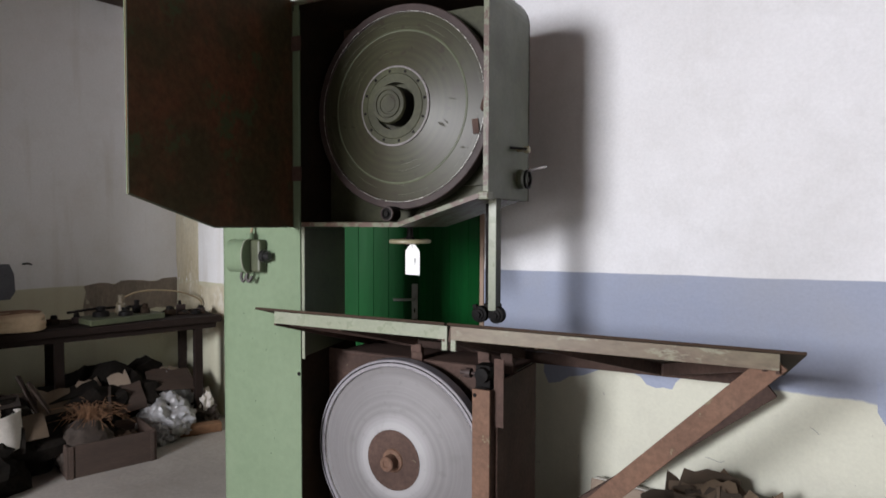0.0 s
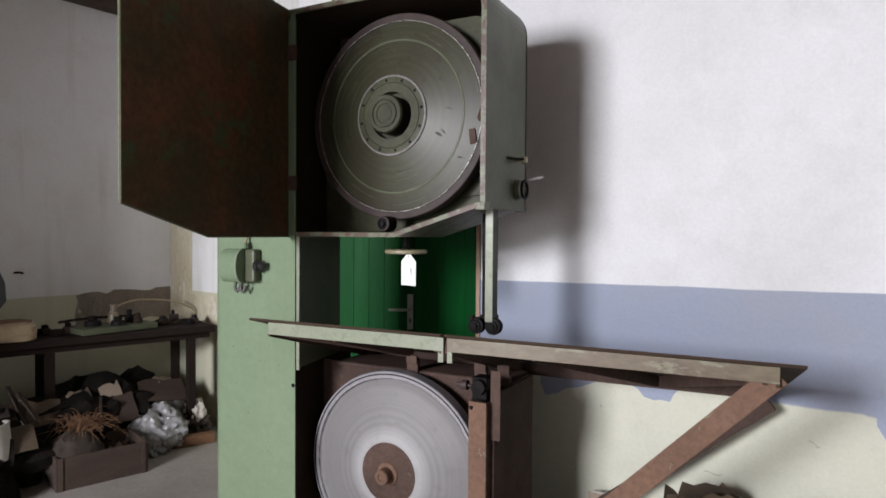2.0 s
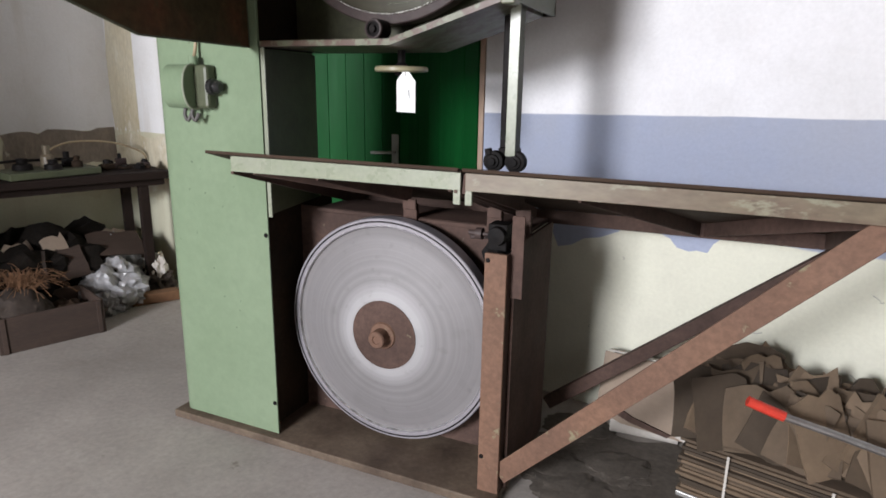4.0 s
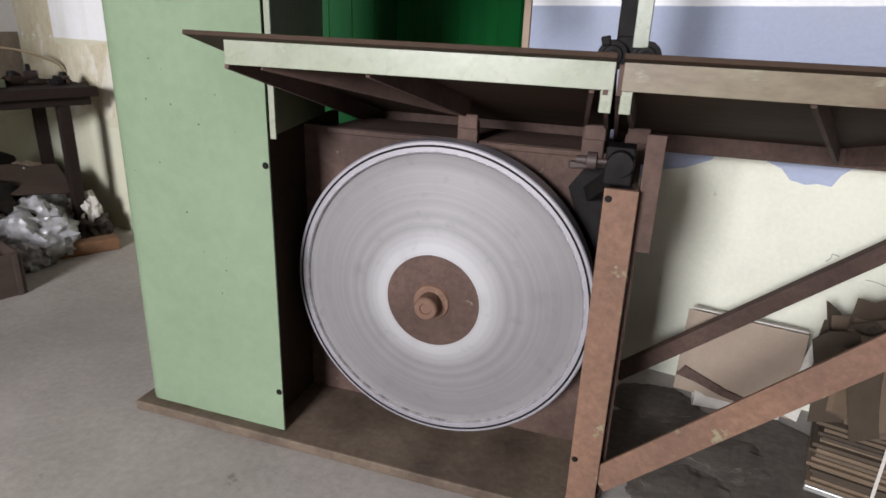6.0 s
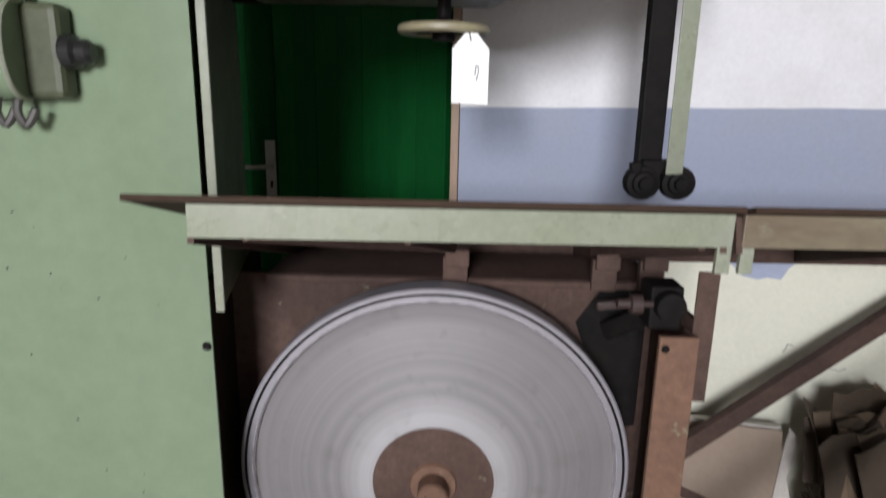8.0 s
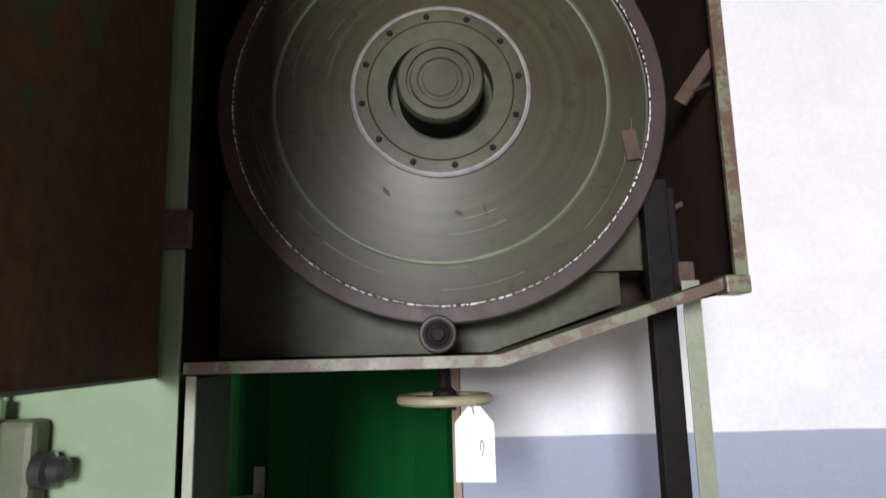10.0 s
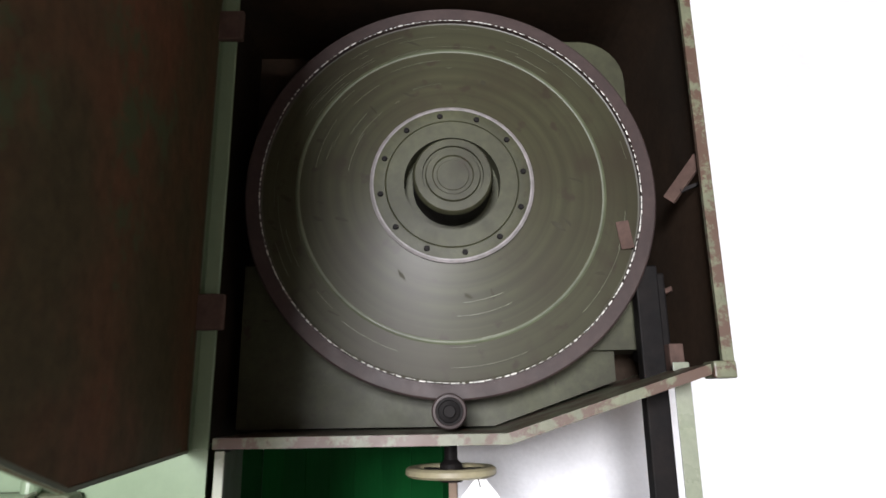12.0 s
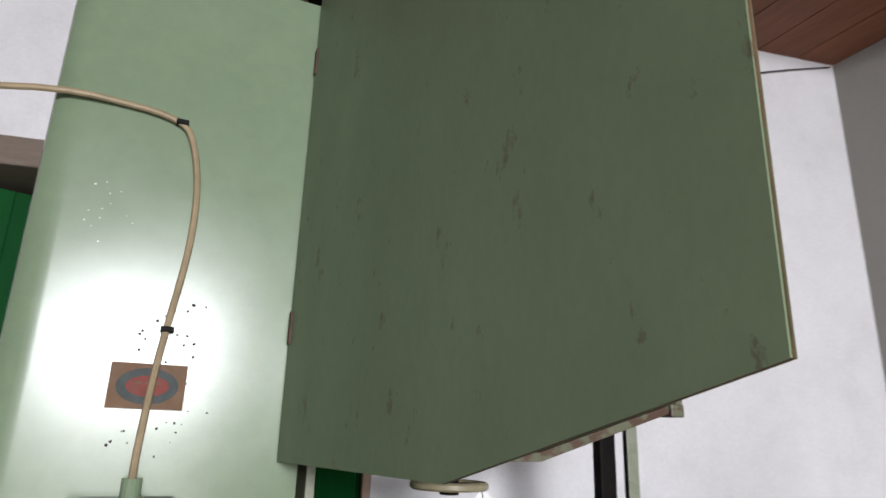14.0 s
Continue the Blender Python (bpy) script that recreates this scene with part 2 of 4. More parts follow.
CHIP = material("bare_chipped_paint", (0.66, 0.65, 0.60), 0.5, second=(0.45, 0.44, 0.40), scale=60)
SCRATCH = material("dull_scratch", (0.20, 0.22, 0.16), 0.5, second=(0.06, 0.06, 0.05), scale=30)


def turned_iron(name, inner, mid, outer, r0, r1, rings=(0.84, 1.12), blot=0.0, rough=0.5, metal=0.1, spec=0.5):
    """Grey turned iron with concentric tool marks and a lighter middle."""
    mat = bpy.data.materials.new(name)
    mat.use_nodes = True
    nt = mat.node_tree
    n, l = nt.nodes, nt.links
    tc, sp_, cb_ = n.new("ShaderNodeTexCoord"), n.new("ShaderNodeSeparateXYZ"), n.new("ShaderNodeCombineXYZ")
    l.new(tc.outputs["Object"], sp_.inputs[0])
    l.new(sp_.outputs["X"], cb_.inputs["X"])
    l.new(sp_.outputs["Z"], cb_.inputs["Z"])
    ln = n.new("ShaderNodeVectorMath")
    ln.operation = 'LENGTH'
    l.new(cb_.outputs[0], ln.inputs[0])
    mr = n.new("ShaderNodeMapRange")
    mr.inputs["From Min"].default_value, mr.inputs["From Max"].default_value = r0, r1
    l.new(ln.outputs["Value"], mr.inputs["Value"])
    rp = n.new("ShaderNodeValToRGB")
    rp.color_ramp.elements[0].color, rp.color_ramp.elements[1].color = (*inner, 1), (*outer, 1)
    e = rp.color_ramp.elements.new(0.28)
    e.color = (*mid, 1)
    e = rp.color_ramp.elements.new(0.08)
    e.color = (*inner, 1)
    l.new(mr.outputs["Result"], rp.inputs["Fac"])
    ns = n.new("ShaderNodeTexNoise")
    ns.noise_dimensions = '1D'
    ns.inputs["Scale"].default_value, ns.inputs["Detail"].default_value = 70.0, 4
    l.new(ln.outputs["Value"], ns.inputs["W"])
    m2 = n.new("ShaderNodeMapRange")
    m2.inputs["From Min"].default_value, m2.inputs["From Max"].default_value = 0.3, 0.7
    m2.inputs["To Min"].default_value, m2.inputs["To Max"].default_value = rings
    l.new(ns.outputs["Fac"], m2.inputs["Value"])
    mx = n.new("ShaderNodeMix")
    mx.data_type, mx.blend_type = 'RGBA', 'MULTIPLY'
    mx.inputs[0].default_value = 1.0
    l.new(rp.outputs["Color"], mx.inputs[6])
    l.new(m2.outputs["Result"], mx.inputs[7])
    bs = n["Principled BSDF"]
    col = mx.outputs[2]
    for sc, lo, hi, amount in ((5.0, 0.46, 0.72, blot * 0.8), (13.0, 0.55, 0.70, blot * 0.7), (30.0, 0.62, 0.70, blot)):
        bn = n.new("ShaderNodeTexNoise")
        bn.inputs["Scale"].default_value, bn.inputs["Detail"].default_value = sc, 6
        l.new(tc.outputs["Object"], bn.inputs["Vector"])
        br = n.new("ShaderNodeMapRange")
        br.inputs["From Min"].default_value, br.inputs["From Max"].default_value = lo, hi
        br.inputs["To Max"].default_value = min(1.0, amount)
        l.new(bn.outputs["Fac"], br.inputs["Value"])
        bm_ = n.new("ShaderNodeMix")
        bm_.data_type = 'RGBA'
        l.new(br.outputs["Result"], bm_.inputs[0])
        l.new(col, bm_.inputs[6])
        bm_.inputs[7].default_value = (0.030, 0.024, 0.015, 1)
        col = bm_.outputs[2]
    l.new(col, bs.inputs["Base Color"])
    bs.inputs["Metallic"].default_value, bs.inputs["Roughness"].default_value = metal, rough
    bs.inputs["Specular IOR Level"].default_value = spec
    return mat


GREY_WHEEL = turned_iron("grey_turned_iron_rings", (0.33, 0.325, 0.33), (0.198, 0.191, 0.193), (0.174, 0.165, 0.167), 0.112, 0.36, (0.92, 1.07), 0.12, 0.55)
OLIVE_WHEEL = turned_iron("olive_painted_wheel_face", (0.041, 0.040, 0.021), (0.040, 0.040, 0.021), (0.041, 0.040, 0.023), 0.14, 0.36, (0.84, 1.14), 0.95, 0.42, 0.0, 0.38)
PLATE = material("corroded_brass_plate", (0.135, 0.072, 0.034), 0.7, metal=0.15, second=(0.12, 0.075, 0.048), scale=40, third=(0.10, 0.06, 0.04), third_amount=0.4, third_scale=60)
PLATE_GREY = material("grey_plate_enamel", (0.07, 0.08, 0.078), 0.75, spec=0.2, scale=50)
PLATE_RED = material("faded_red_enamel", (0.20, 0.05, 0.04), 0.75, spec=0.2, second=(0.12, 0.065, 0.055), scale=70)
DAMP = material("brown_damp_plaster", (0.24, 0.20, 0.155), 0.85, second=(0.15, 0.12, 0.095), blot=0.7, scale=7, grain=0.2, bump=0.2,
                third=(0.46, 0.43, 0.33), third_amount=0.35, third_scale=9, stretch=(1, 1, 0.5))
YELLOW_STAIN = material("yellowed_plaster", (0.56, 0.52, 0.40), 0.85, second=(0.42, 0.35, 0.22), blot=0.6, scale=5, grain=0.15, bump=0.2,
                        third=(0.62, 0.59, 0.50), third_amount=0.6, third_scale=6, stretch=(1, 1, 0.35))
HOLLOW = material("grey_blue_wall_patch", (0.12, 0.125, 0.14), 0.8, scale=5)
LINTEL = material("split_grey_lintel", (0.20, 0.16, 0.13), 0.85, second=(0.12, 0.09, 0.07), scale=6, stretch=(0.2, 1, 1), bump=0.3)


# ---- mesh helpers ----
def finish(name, bm, mat, parent=None, smooth=False):
    me = bpy.data.meshes.new(name)
    bmesh.ops.recalc_face_normals(bm, faces=bm.faces)
    bm.to_mesh(me)
    bm.free()
    for m in (mat if isinstance(mat, (list, tuple)) else [mat]):
        me.materials.append(m)
    if smooth:
        for p in me.polygons:
            p.use_smooth = True
        me.set_sharp_from_angle(angle=radians(35))
    ob = new(name, me)
    if parent:
        ob.parent = parent
    return ob


def part(name, bm, mat, parent, label="", smooth=False):
    ob = finish(name, bm, mat, parent, smooth)
    if label:
        ob["label"] = label
    return ob


def thing(name, label, category, at=None, group="", kind=""):
    ob = new(name)
    if at is not None:
        ob.matrix_world = at
    return tagged(ob, label, category, group, kind)


def box(x0, x1, y0, y1, z0, z1, bevel=0.0, bm=None, m=None):
    b = bmesh.new() if bm is None else bm
    vs = [b.verts.new(p) for p in ((x0, y0, z0), (x1, y0, z0), (x1, y1, z0), (x0, y1, z0), (x0, y0, z1), (x1, y0, z1), (x1, y1, z1), (x0, y1, z1))]
    fs = [b.faces.new([vs[i] for i in f]) for f in ((3, 2, 1, 0), (4, 5, 6, 7), (0, 1, 5, 4), (1, 2, 6, 5), (2, 3, 7, 6), (3, 0, 4, 7))]
    if bevel:
        edges = {e for f in fs for e in f.edges}
        r = bmesh.ops.bevel(b, geom=list(edges), offset=bevel, segments=2, affect='EDGES', profile=0.5)
        vs = list({v for f in r["faces"] for v in f.verts} | {v for v in vs if v.is_valid})
    if m is not None:
        for v in vs:
            v.co = m @ v.co
    return b


def prism(points, y0, y1, bm=None, axis="y"):
    """A polygon in x and z (or x and y for axis z), drawn out from y0 to y1."""
    b = bmesh.new() if bm is None else bm
    def put(p, q):
        return (p[0], q, p[1]) if axis == "y" else ((p[0], p[1], q) if axis == "z" else (q, p[0], p[1]))
    lo = [b.verts.new(put(p, y0)) for p in points]
    hi = [b.verts.new(put(p, y1)) for p in points]
    b.faces.new(lo)
    b.faces.new(hi[::-1])
    for i in range(len(points)):
        j = (i + 1) % len(points)
        b.faces.new((lo[i], hi[i], hi[j], lo[j]))
    return b


def lathe(profile, seg=96, bm=None, m=None, closed=False):
    """(radius, y) pairs turned about the y axis."""
    b = bmesh.new() if bm is None else bm
    rings = []
    for r, y in profile:
        if r < 1e-5:
            rings.append([b.verts.new((0, y, 0))])
        else:
            rings.append([b.verts.new((r * math.cos(2 * math.pi * i / seg), y, r * math.sin(2 * math.pi * i / seg))) for i in range(seg)])
    pairs = list(zip(rings, rings[1:])) + ([(rings[-1], rings[0])] if closed else [])
    for p, q in pairs:
        for i in range(seg):
            j = (i + 1) % seg
            vs = [p[i % len(p)], p[j % len(p)], q[j % len(q)], q[i % len(q)]]
            vs = list(dict.fromkeys(vs))
            if len(vs) > 2:
                b.faces.new(vs)
    if m is not None:
        for ring in rings:
            for v in ring:
                v.co = m @ v.co
    return b


def tube(points, r, seg=8, bm=None, smooth_steps=4):
    """A round cable through the points."""
    pts = [Vector(p) for p in points]
    fine = []
    for i in range(len(pts) - 1):
        p0, p1, p2, p3 = pts[max(i - 1, 0)], pts[i], pts[i + 1], pts[min(i + 2, len(pts) - 1)]
        for k in range(smooth_steps):
            t = k / smooth_steps
            fine.append(0.5 * ((2 * p1) + (p2 - p0) * t + (2 * p0 - 5 * p1 + 4 * p2 - p3) * t * t + (3 * p1 - p0 - 3 * p2 + p3) * t ** 3))
    fine.append(pts[-1])
    b = bmesh.new() if bm is None else bm
    rings = []
    for i, p in enumerate(fine):
        d = (fine[min(i + 1, len(fine) - 1)] - fine[max(i - 1, 0)]).normalized()
        side = d.orthogonal().normalized() if i == 0 else (side - d * side.dot(d)).normalized()
        up = d.cross(side)
        rings.append([b.verts.new(p + r * (side * math.cos(2 * math.pi * k / seg) + up * math.sin(2 * math.pi * k / seg))) for k in range(seg)])
    for p, q in zip(rings, rings[1:]):
        for i in range(seg):
            j = (i + 1) % seg
            b.faces.new((p[i], p[j], q[j], q[i]))
    b.faces.new(rings[0][::-1])
    b.faces.new(rings[-1])
    return b


def bar(p, q, w, h, roll=0.0, bevel=0.0):
    """A straight bar of section w by h from p to q."""
    p, q = Vector(p), Vector(q)
    d = q - p
    m = Matrix.Translation(p) @ d.to_track_quat("Y", "Z").to_matrix().to_4x4() @ Matrix.Rotation(radians(roll), 4, 'Y')
    return box(-w / 2, w / 2, 0, d.length, -h / 2, h / 2, bevel, m=m)


def heap(name, rx, ry, rz, mat, seed, rough=0.25, freq=3.0, parent=None, sub=4):
    """A crumpled soft lump, flat below."""
    b = bmesh.new()
    bmesh.ops.create_icosphere(b, subdivisions=sub, radius=1)
    off = Vector((seed * 7.3, seed * 3.1, seed * 1.7))
    for v in b.verts:
        k = 1 + rough * (noise.noise(v.co * freq + off) + 0.5 * noise.noise(v.co * freq * 2.7 + off) + 0.3 * abs(noise.noise(v.co * freq * 6 + off)))
        v.co = Vector((v.co.x * rx * k, v.co.y * ry * k, max(v.co.z * rz * k, -rz * 0.55) + rz * 0.55))
    return b


# ---- the room ----
def structure(name, bm, mat, label=""):
    return tagged(finish(name, bm, mat), label, kind="structure")


b = box(-6.0, 1.0, -3.45, 4.6, -0.12, 0.0)
structure("floor", b, CONCRETE, "worn grey concrete workshop floor with dust")

# back wall in its own frame: u along it, v into it
WB = pose(-0.5, 2.585, 0, 0, 0, -9.65)
DL, DR, DH = -2.04, -0.745, 2.05
for nm, u0, u1, z0, z1 in (("wall_back_right", DR, 1.45, 0, 3.05), ("wall_back_left", -4.1, DL, 0, 3.05), ("wall_back_over_door", DL, DR, DH + 0.09, 3.05)):
    structure(nm, box(u0, u1, 0, 0.3, z0, z1, m=WB), WALL_LEFT if "left" in nm else WALL_BACK, "whitewashed plaster wall, darkened for less bounce with a blue painted dado")
structure("lintel", box(DL - 0.05, DR + 0.1, -0.012, 0.3, DH, DH + 0.09, 0.006, m=WB), LINTEL, "split grey timber lintel over the doorway")
# Walls added behind the ajar doors so the gap stays dark.
structure("passage_wall", box(DL - 0.4, DR + 0.4, 1.3, 1.4, 0, 3.05, m=WB), WALL_LOW_BOUNCE)
structure("passage_wall_side", box(DR + 0.3, DR + 0.4, 0.3, 1.3, 0, 3.05, m=WB), WALL_LOW_BOUNCE)
structure("passage_wall_end", box(DL - 0.4, DL - 0.3, 0.3, 1.3, 0, 3.05, m=WB), WALL_LOW_BOUNCE)

# the recess beside the doorway, with the bench
def wall_between(name, p, q, mat, thick=0.25, z1=3.05, side=1, label="stained whitewashed plaster wall, darkened for less bounce"):
    p, q = Vector((*p, 0)), Vector((*q, 0))
    d = q - p
    m = Matrix.Translation(p) @ Matrix.Rotation(math.atan2(d.y, d.x), 4, 'Z')
    return structure(name, box(0, d.length, 0, side * thick, 0, z1, m=m), mat, label)

wall_between("wall_left", (-4.385, 0.45), (-3.885, 3.30), WALL_LEFT, side=1)
# Unseen partition, added to keep the doorway light off the bench and left wall.
wall_between("bench_shade_wall", (-5.6, 0.45), (-3.12, 0.45), WALL_LOW_BOUNCE, side=1)
wall_between("wall_far_left", (-5.6, -3.2), (-5.6, 0.5), WALL_LOW_BOUNCE, side=1)
structure("wall_right", box(0.69, 0.95, -3.2, 2.5, 0, 3.05), WALL_LOW_BOUNCE, "whitewashed plaster wall, darkened for less bounce")
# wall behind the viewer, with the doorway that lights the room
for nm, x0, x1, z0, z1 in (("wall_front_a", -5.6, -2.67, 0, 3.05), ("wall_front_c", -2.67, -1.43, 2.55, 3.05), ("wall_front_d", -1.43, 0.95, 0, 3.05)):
    structure(nm, box(x0, x1, -3.45, -3.2, z0, z1), WALL_LOW_BOUNCE, "whitewashed plaster wall, darkened for less bounce")

b = bmesh.new()
x = -5.7
while x < 0.9:
    box(x + 0.003, x + 0.197, -3.4, 4.6, 2.96, 2.99, bm=b)
    x += 0.2
box(-5.7, 1.1, -3.4, 4.6, 2.995, 3.12, bm=b)
structure("ceiling", b, CEIL_WOOD, "reddish brown boarded ceiling")
for i in range(6):
    structure("ceiling_beam", box(-5.6, 0.69, -2.6 + i * 0.82, -2.46 + i * 0.82, 2.82, 2.958, 0.008), OLD_WOOD, "dark old timber ceiling beam")
structure("wall_plate_beam", box(0.0, 2.36, -0.14, -0.002, 2.765, 2.958, 0.008, m=pose(-4.376, 0.5, 0, 0, 0, 80.05)), OLD_WOOD, "dark timber wall plate under the ceiling")
structure("beam_end", box(-1.97, -1.80, -0.10, 0.02, 2.80, 2.95, 0.01, m=WB), OLD_WOOD, "rough timber beam end in the wall")



# ---- the band saw ----
saw = thing("band_saw", "large old pale green band saw with open wheel guards", "band saw")
F = 1.875
# column
col = part("column", prism([(-2.06, 1.905), (-2.055, 1.888), (-2.042, 1.878), (-2.025, F), (-2.012, F), (-1.640, F), (-1.632, F), (-1.632, 1.88), (-1.69, 1.882), (-1.69, 2.22), (-2.06, 2.22)], 0.03, 2.115, axis="z"),
           GREEN, saw, "pale green enamelled steel column", True)
part("throat_plate", prism([(-1.606, 1.872), (-1.676, 2.215), (-1.688, 2.215), (-1.618, 1.872)], 0.80, 1.29, axis="z"), OLIVE, saw)
part("throat_strip", box(-1.619, -1.605, 1.866, 1.8715, 0.79, 1.295, 0.001), PALE_EDGE, saw, "pale edge strip")
for sz in (0.727, 0.143):
    part("screw", lathe([(0, -0.003), (0.006, -0.003), (0.008, 0.0)], 10, m=Matrix.Translation((-1.641, F - 0.001, sz))), BLACK, saw)
part("base_plate", box(-2.085, -0.84, 1.845, 2.32, 0.0, 0.028, 0.004), DUSTY, saw, "dusty brown base plate on the floor")

# upper wheel housing
ZB, ZR, ZT, XR, XK = 1.297, 1.394, 2.150, -0.844, -1.190
def arc(cx, cz, r, a0, a1, n=8):
    return [(cx + r * math.cos(radians(a0 + (a1 - a0) * i / n)), cz + r * math.sin(radians(a0 + (a1 - a0) * i / n))) for i in range(n + 1)]
outer = arc(XR - 0.11, ZT - 0.11, 0.11, 0, 90) + [(-1.69, ZT)]
inner = [(p[0] - 0.006 * math.cos(radians(90 * min(i, 8) / 8)), p[1] - 0.006 * math.sin(radians(90 * min(i, 8) / 8))) for i, p in enumerate(outer)]
shell = [(XR, ZR)] + outer + inner[::-1] + [(XR - 0.006, ZR)]
part("housing_shell", prism(shell, F, 2.235), [OLIVE], saw, "olive green wheel housing")
part("housing_side", box(-1.70, -1.689, 1.885, 2.229, ZB, ZT), DARK_BROWN, saw)
# Separate dark brown liner added inside the olive shell.
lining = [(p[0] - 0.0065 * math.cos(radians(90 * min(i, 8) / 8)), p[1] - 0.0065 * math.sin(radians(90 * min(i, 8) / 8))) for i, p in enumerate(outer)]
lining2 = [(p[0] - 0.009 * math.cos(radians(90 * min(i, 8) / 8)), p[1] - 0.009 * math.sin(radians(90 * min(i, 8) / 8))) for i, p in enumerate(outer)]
part("housing_lining", prism([(XR - 0.0065, ZR)] + lining + lining2[::-1] + [(XR - 0.009, ZR)], F + 0.002, 2.228), DARK_BROWN, saw, "dark brown lining")
lip_o = [(XR, ZR)] + outer
lip_i = [(p[0] - 0.018 * math.cos(radians(90 * min(max(i - 1, 0), 8) / 8)), p[1] - 0.018 * math.sin(radians(90 * min(max(i - 1, 0), 8) / 8))) for i, p in enumerate(lip_o)]
part("housing_lip", prism(lip_o + lip_i[::-1], F - 0.008, F), OLIVE_EDGE, saw, "chipped olive edge strip")
part("housing_back", prism([(-1.69, ZB), (XK, ZB), (XR - 0.05, ZR), (XR, ZR)] + outer, 2.229, 2.24), DARK_BROWN, saw)
part("housing_floor", prism([(-1.625, ZB), (XK, ZB), (XR - 0.035, ZR + 0.0), (XR - 0.035, ZR + 0.016), (XK - 0.003, ZB + 0.016), (-1.625, ZB + 0.016)], F - 0.004, 2.235), OLIVE_EDGE, saw, "chipped olive bottom plate")
part("corner_foot", box(XR - 0.034, XR + 0.001, F - 0.012, F + 0.03, ZR - 0.006, ZR + 0.02, 0.003), OLIVE_EDGE, saw)
part("inner_casting", prism([(-1.66, ZB + 0.02), (XK, ZB + 0.02), (-0.96, ZR), (-0.96, 1.55), (-1.05, 1.62), (-1.66, 1.62)], 2.10, 2.225), DARK_OLIVE, saw)
part("bearing_arm", prism(arc(-0.99, 2.0, 0.09, 0, 90) + [(-1.5, 2.09), (-1.5, 1.45), (-0.90, 1.45)], 2.08, 2.2), DARK_OLIVE, saw, "rounded olive casting behind the wheel")


def wheel(parent, name, dish, hub_mat, rim_mat, label, R, face, edge=BRIGHT):
    """A dished saw wheel, its rim's front face in the plane y = 0, hub towards the viewer."""
    w = part(name, lathe([(R - 0.024, 0.0), (R - 0.003, 0.0), (R, 0.003), (R, 0.05), (R - 0.003, 0.053), (R - 0.03, 0.053), (R - 0.03, 0.012)], 128, closed=True), rim_mat, parent, label, True)
    d = part("dish", lathe([(R - 0.022, 0.006), (R - 0.032, 0.010)] + face, 128), dish, w, "", True)
    part("rim_edge", lathe([(R - 0.0235, 0.0065), (R - 0.0235, -0.0015), (R - 0.0265, -0.0015), (R - 0.028, 0.0075)], 128), edge, w, "chipped edge")
    return w

UW = wheel(saw, "upper_wheel", OLIVE_WHEEL, OLIVE, RIM, "olive painted upper saw wheel", 0.377, [(0.345, 0.0075), (0.25, -0.0095), (0.17, -0.0238), (0.146, -0.028)], RIM)
UW.location = (-1.264, 2.0, 1.739)
part("flange", lathe([(0.146, -0.028), (0.146, -0.033), (0.140, -0.035), (0.120, -0.035), (0.1185, -0.0325), (0.117, -0.035), (0.086, -0.035), (0.086, 0.0), (0.062, 0.0)], 64), DARK_OLIVE, UW, smooth=True)
part("flange_edge", lathe([(0.1465, -0.0335), (0.142, -0.0358), (0.1395, -0.0358)], 64), WORN_GREY, UW, "worn grey flange edge")
part("hub", lathe([(0.069, 0.0), (0.069, -0.070), (0.065, -0.076), (0.053, -0.076), (0.052, -0.071), (0.048, -0.071), (0.046, -0.076), (0.036, -0.076), (0.034, -0.073), (0.028, -0.073), (0.027, -0.0745), (0.0, -0.0745)], 48), DARK_OLIVE, UW, smooth=True)
for i in range(12):
    a = 2 * math.pi * (i + 0.3) / 12
    part("bolt", lathe([(0, -0.003), (0.0042, -0.003), (0.0055, -0.001), (0.0055, 0.004)], 8, m=Matrix.Translation((0.129 * math.cos(a), -0.035, 0.129 * math.sin(a)))), BLACK, UW)
LW = wheel(saw, "lower_wheel", GREY_WHEEL, RUST, RIM_LOW, "grey lower saw wheel with bright rim", 0.373, [(0.30, 0.002), (0.25, -0.006), (0.20, -0.014), (0.165, -0.020), (0.146, -0.0235), (0.112, -0.027)])
LW.location = (-1.272, 2.0, 0.422)
part("rim_groove", lathe([(0.3595, -0.0012), (0.3645, -0.0012)], 128), BLACK, LW, "dark groove")
part("rim_bead", lathe([(0.345, 0.0), (0.3475, -0.003), (0.350, 0.0)], 128), RIM_LOW, LW, "bright bead", True)
part("hub_disc", lathe([(0.114, -0.024), (0.114, -0.029), (0.06, -0.032), (0.03, -0.032)], 64), RUST, LW, "brown hub disc", True)
part("hub", lathe([(0.046, -0.030), (0.042, -0.038), (0.028, -0.040), (0.028, -0.074), (0.025, -0.078), (0.014, -0.078), (0.012, -0.074), (0.0, -0.074)], 40), RUST_LIGHT, LW, smooth=True)

# wheel cleaning roller
part("roller", lathe([(0.0, -0.01), (0.009, -0.01), (0.010, 0.0), (0.017, 0.002), (0.018, -0.004), (0.026, -0.004), (0.028, 0.0), (0.028, 0.05), (0.0, 0.05)], 32, m=Matrix.Translation((-1.277, 1.938, 1.345))), BLACK, saw, "dark steel roller", True)
part("roller_ring", lathe([(0.0215, -0.0045), (0.0225, -0.0062), (0.0262, -0.0058), (0.0285, -0.001)], 32, m=Matrix.Translation((-1.277, 1.938, 1.345))), RIM, saw, "worn dark ring", True)

# hinged guard door, swung open towards the viewer
HX, HY = -1.661, 1.868
door = new("guard_door")
door.parent = saw
door["label"] = "open guard door, olive outside, grimy inside"
door.matrix_basis = Matrix.Translation((HX, HY, 0)) @ Matrix.Rotation(radians(-80.8), 4, 'Z')
LK, LE = 0.452, 0.799
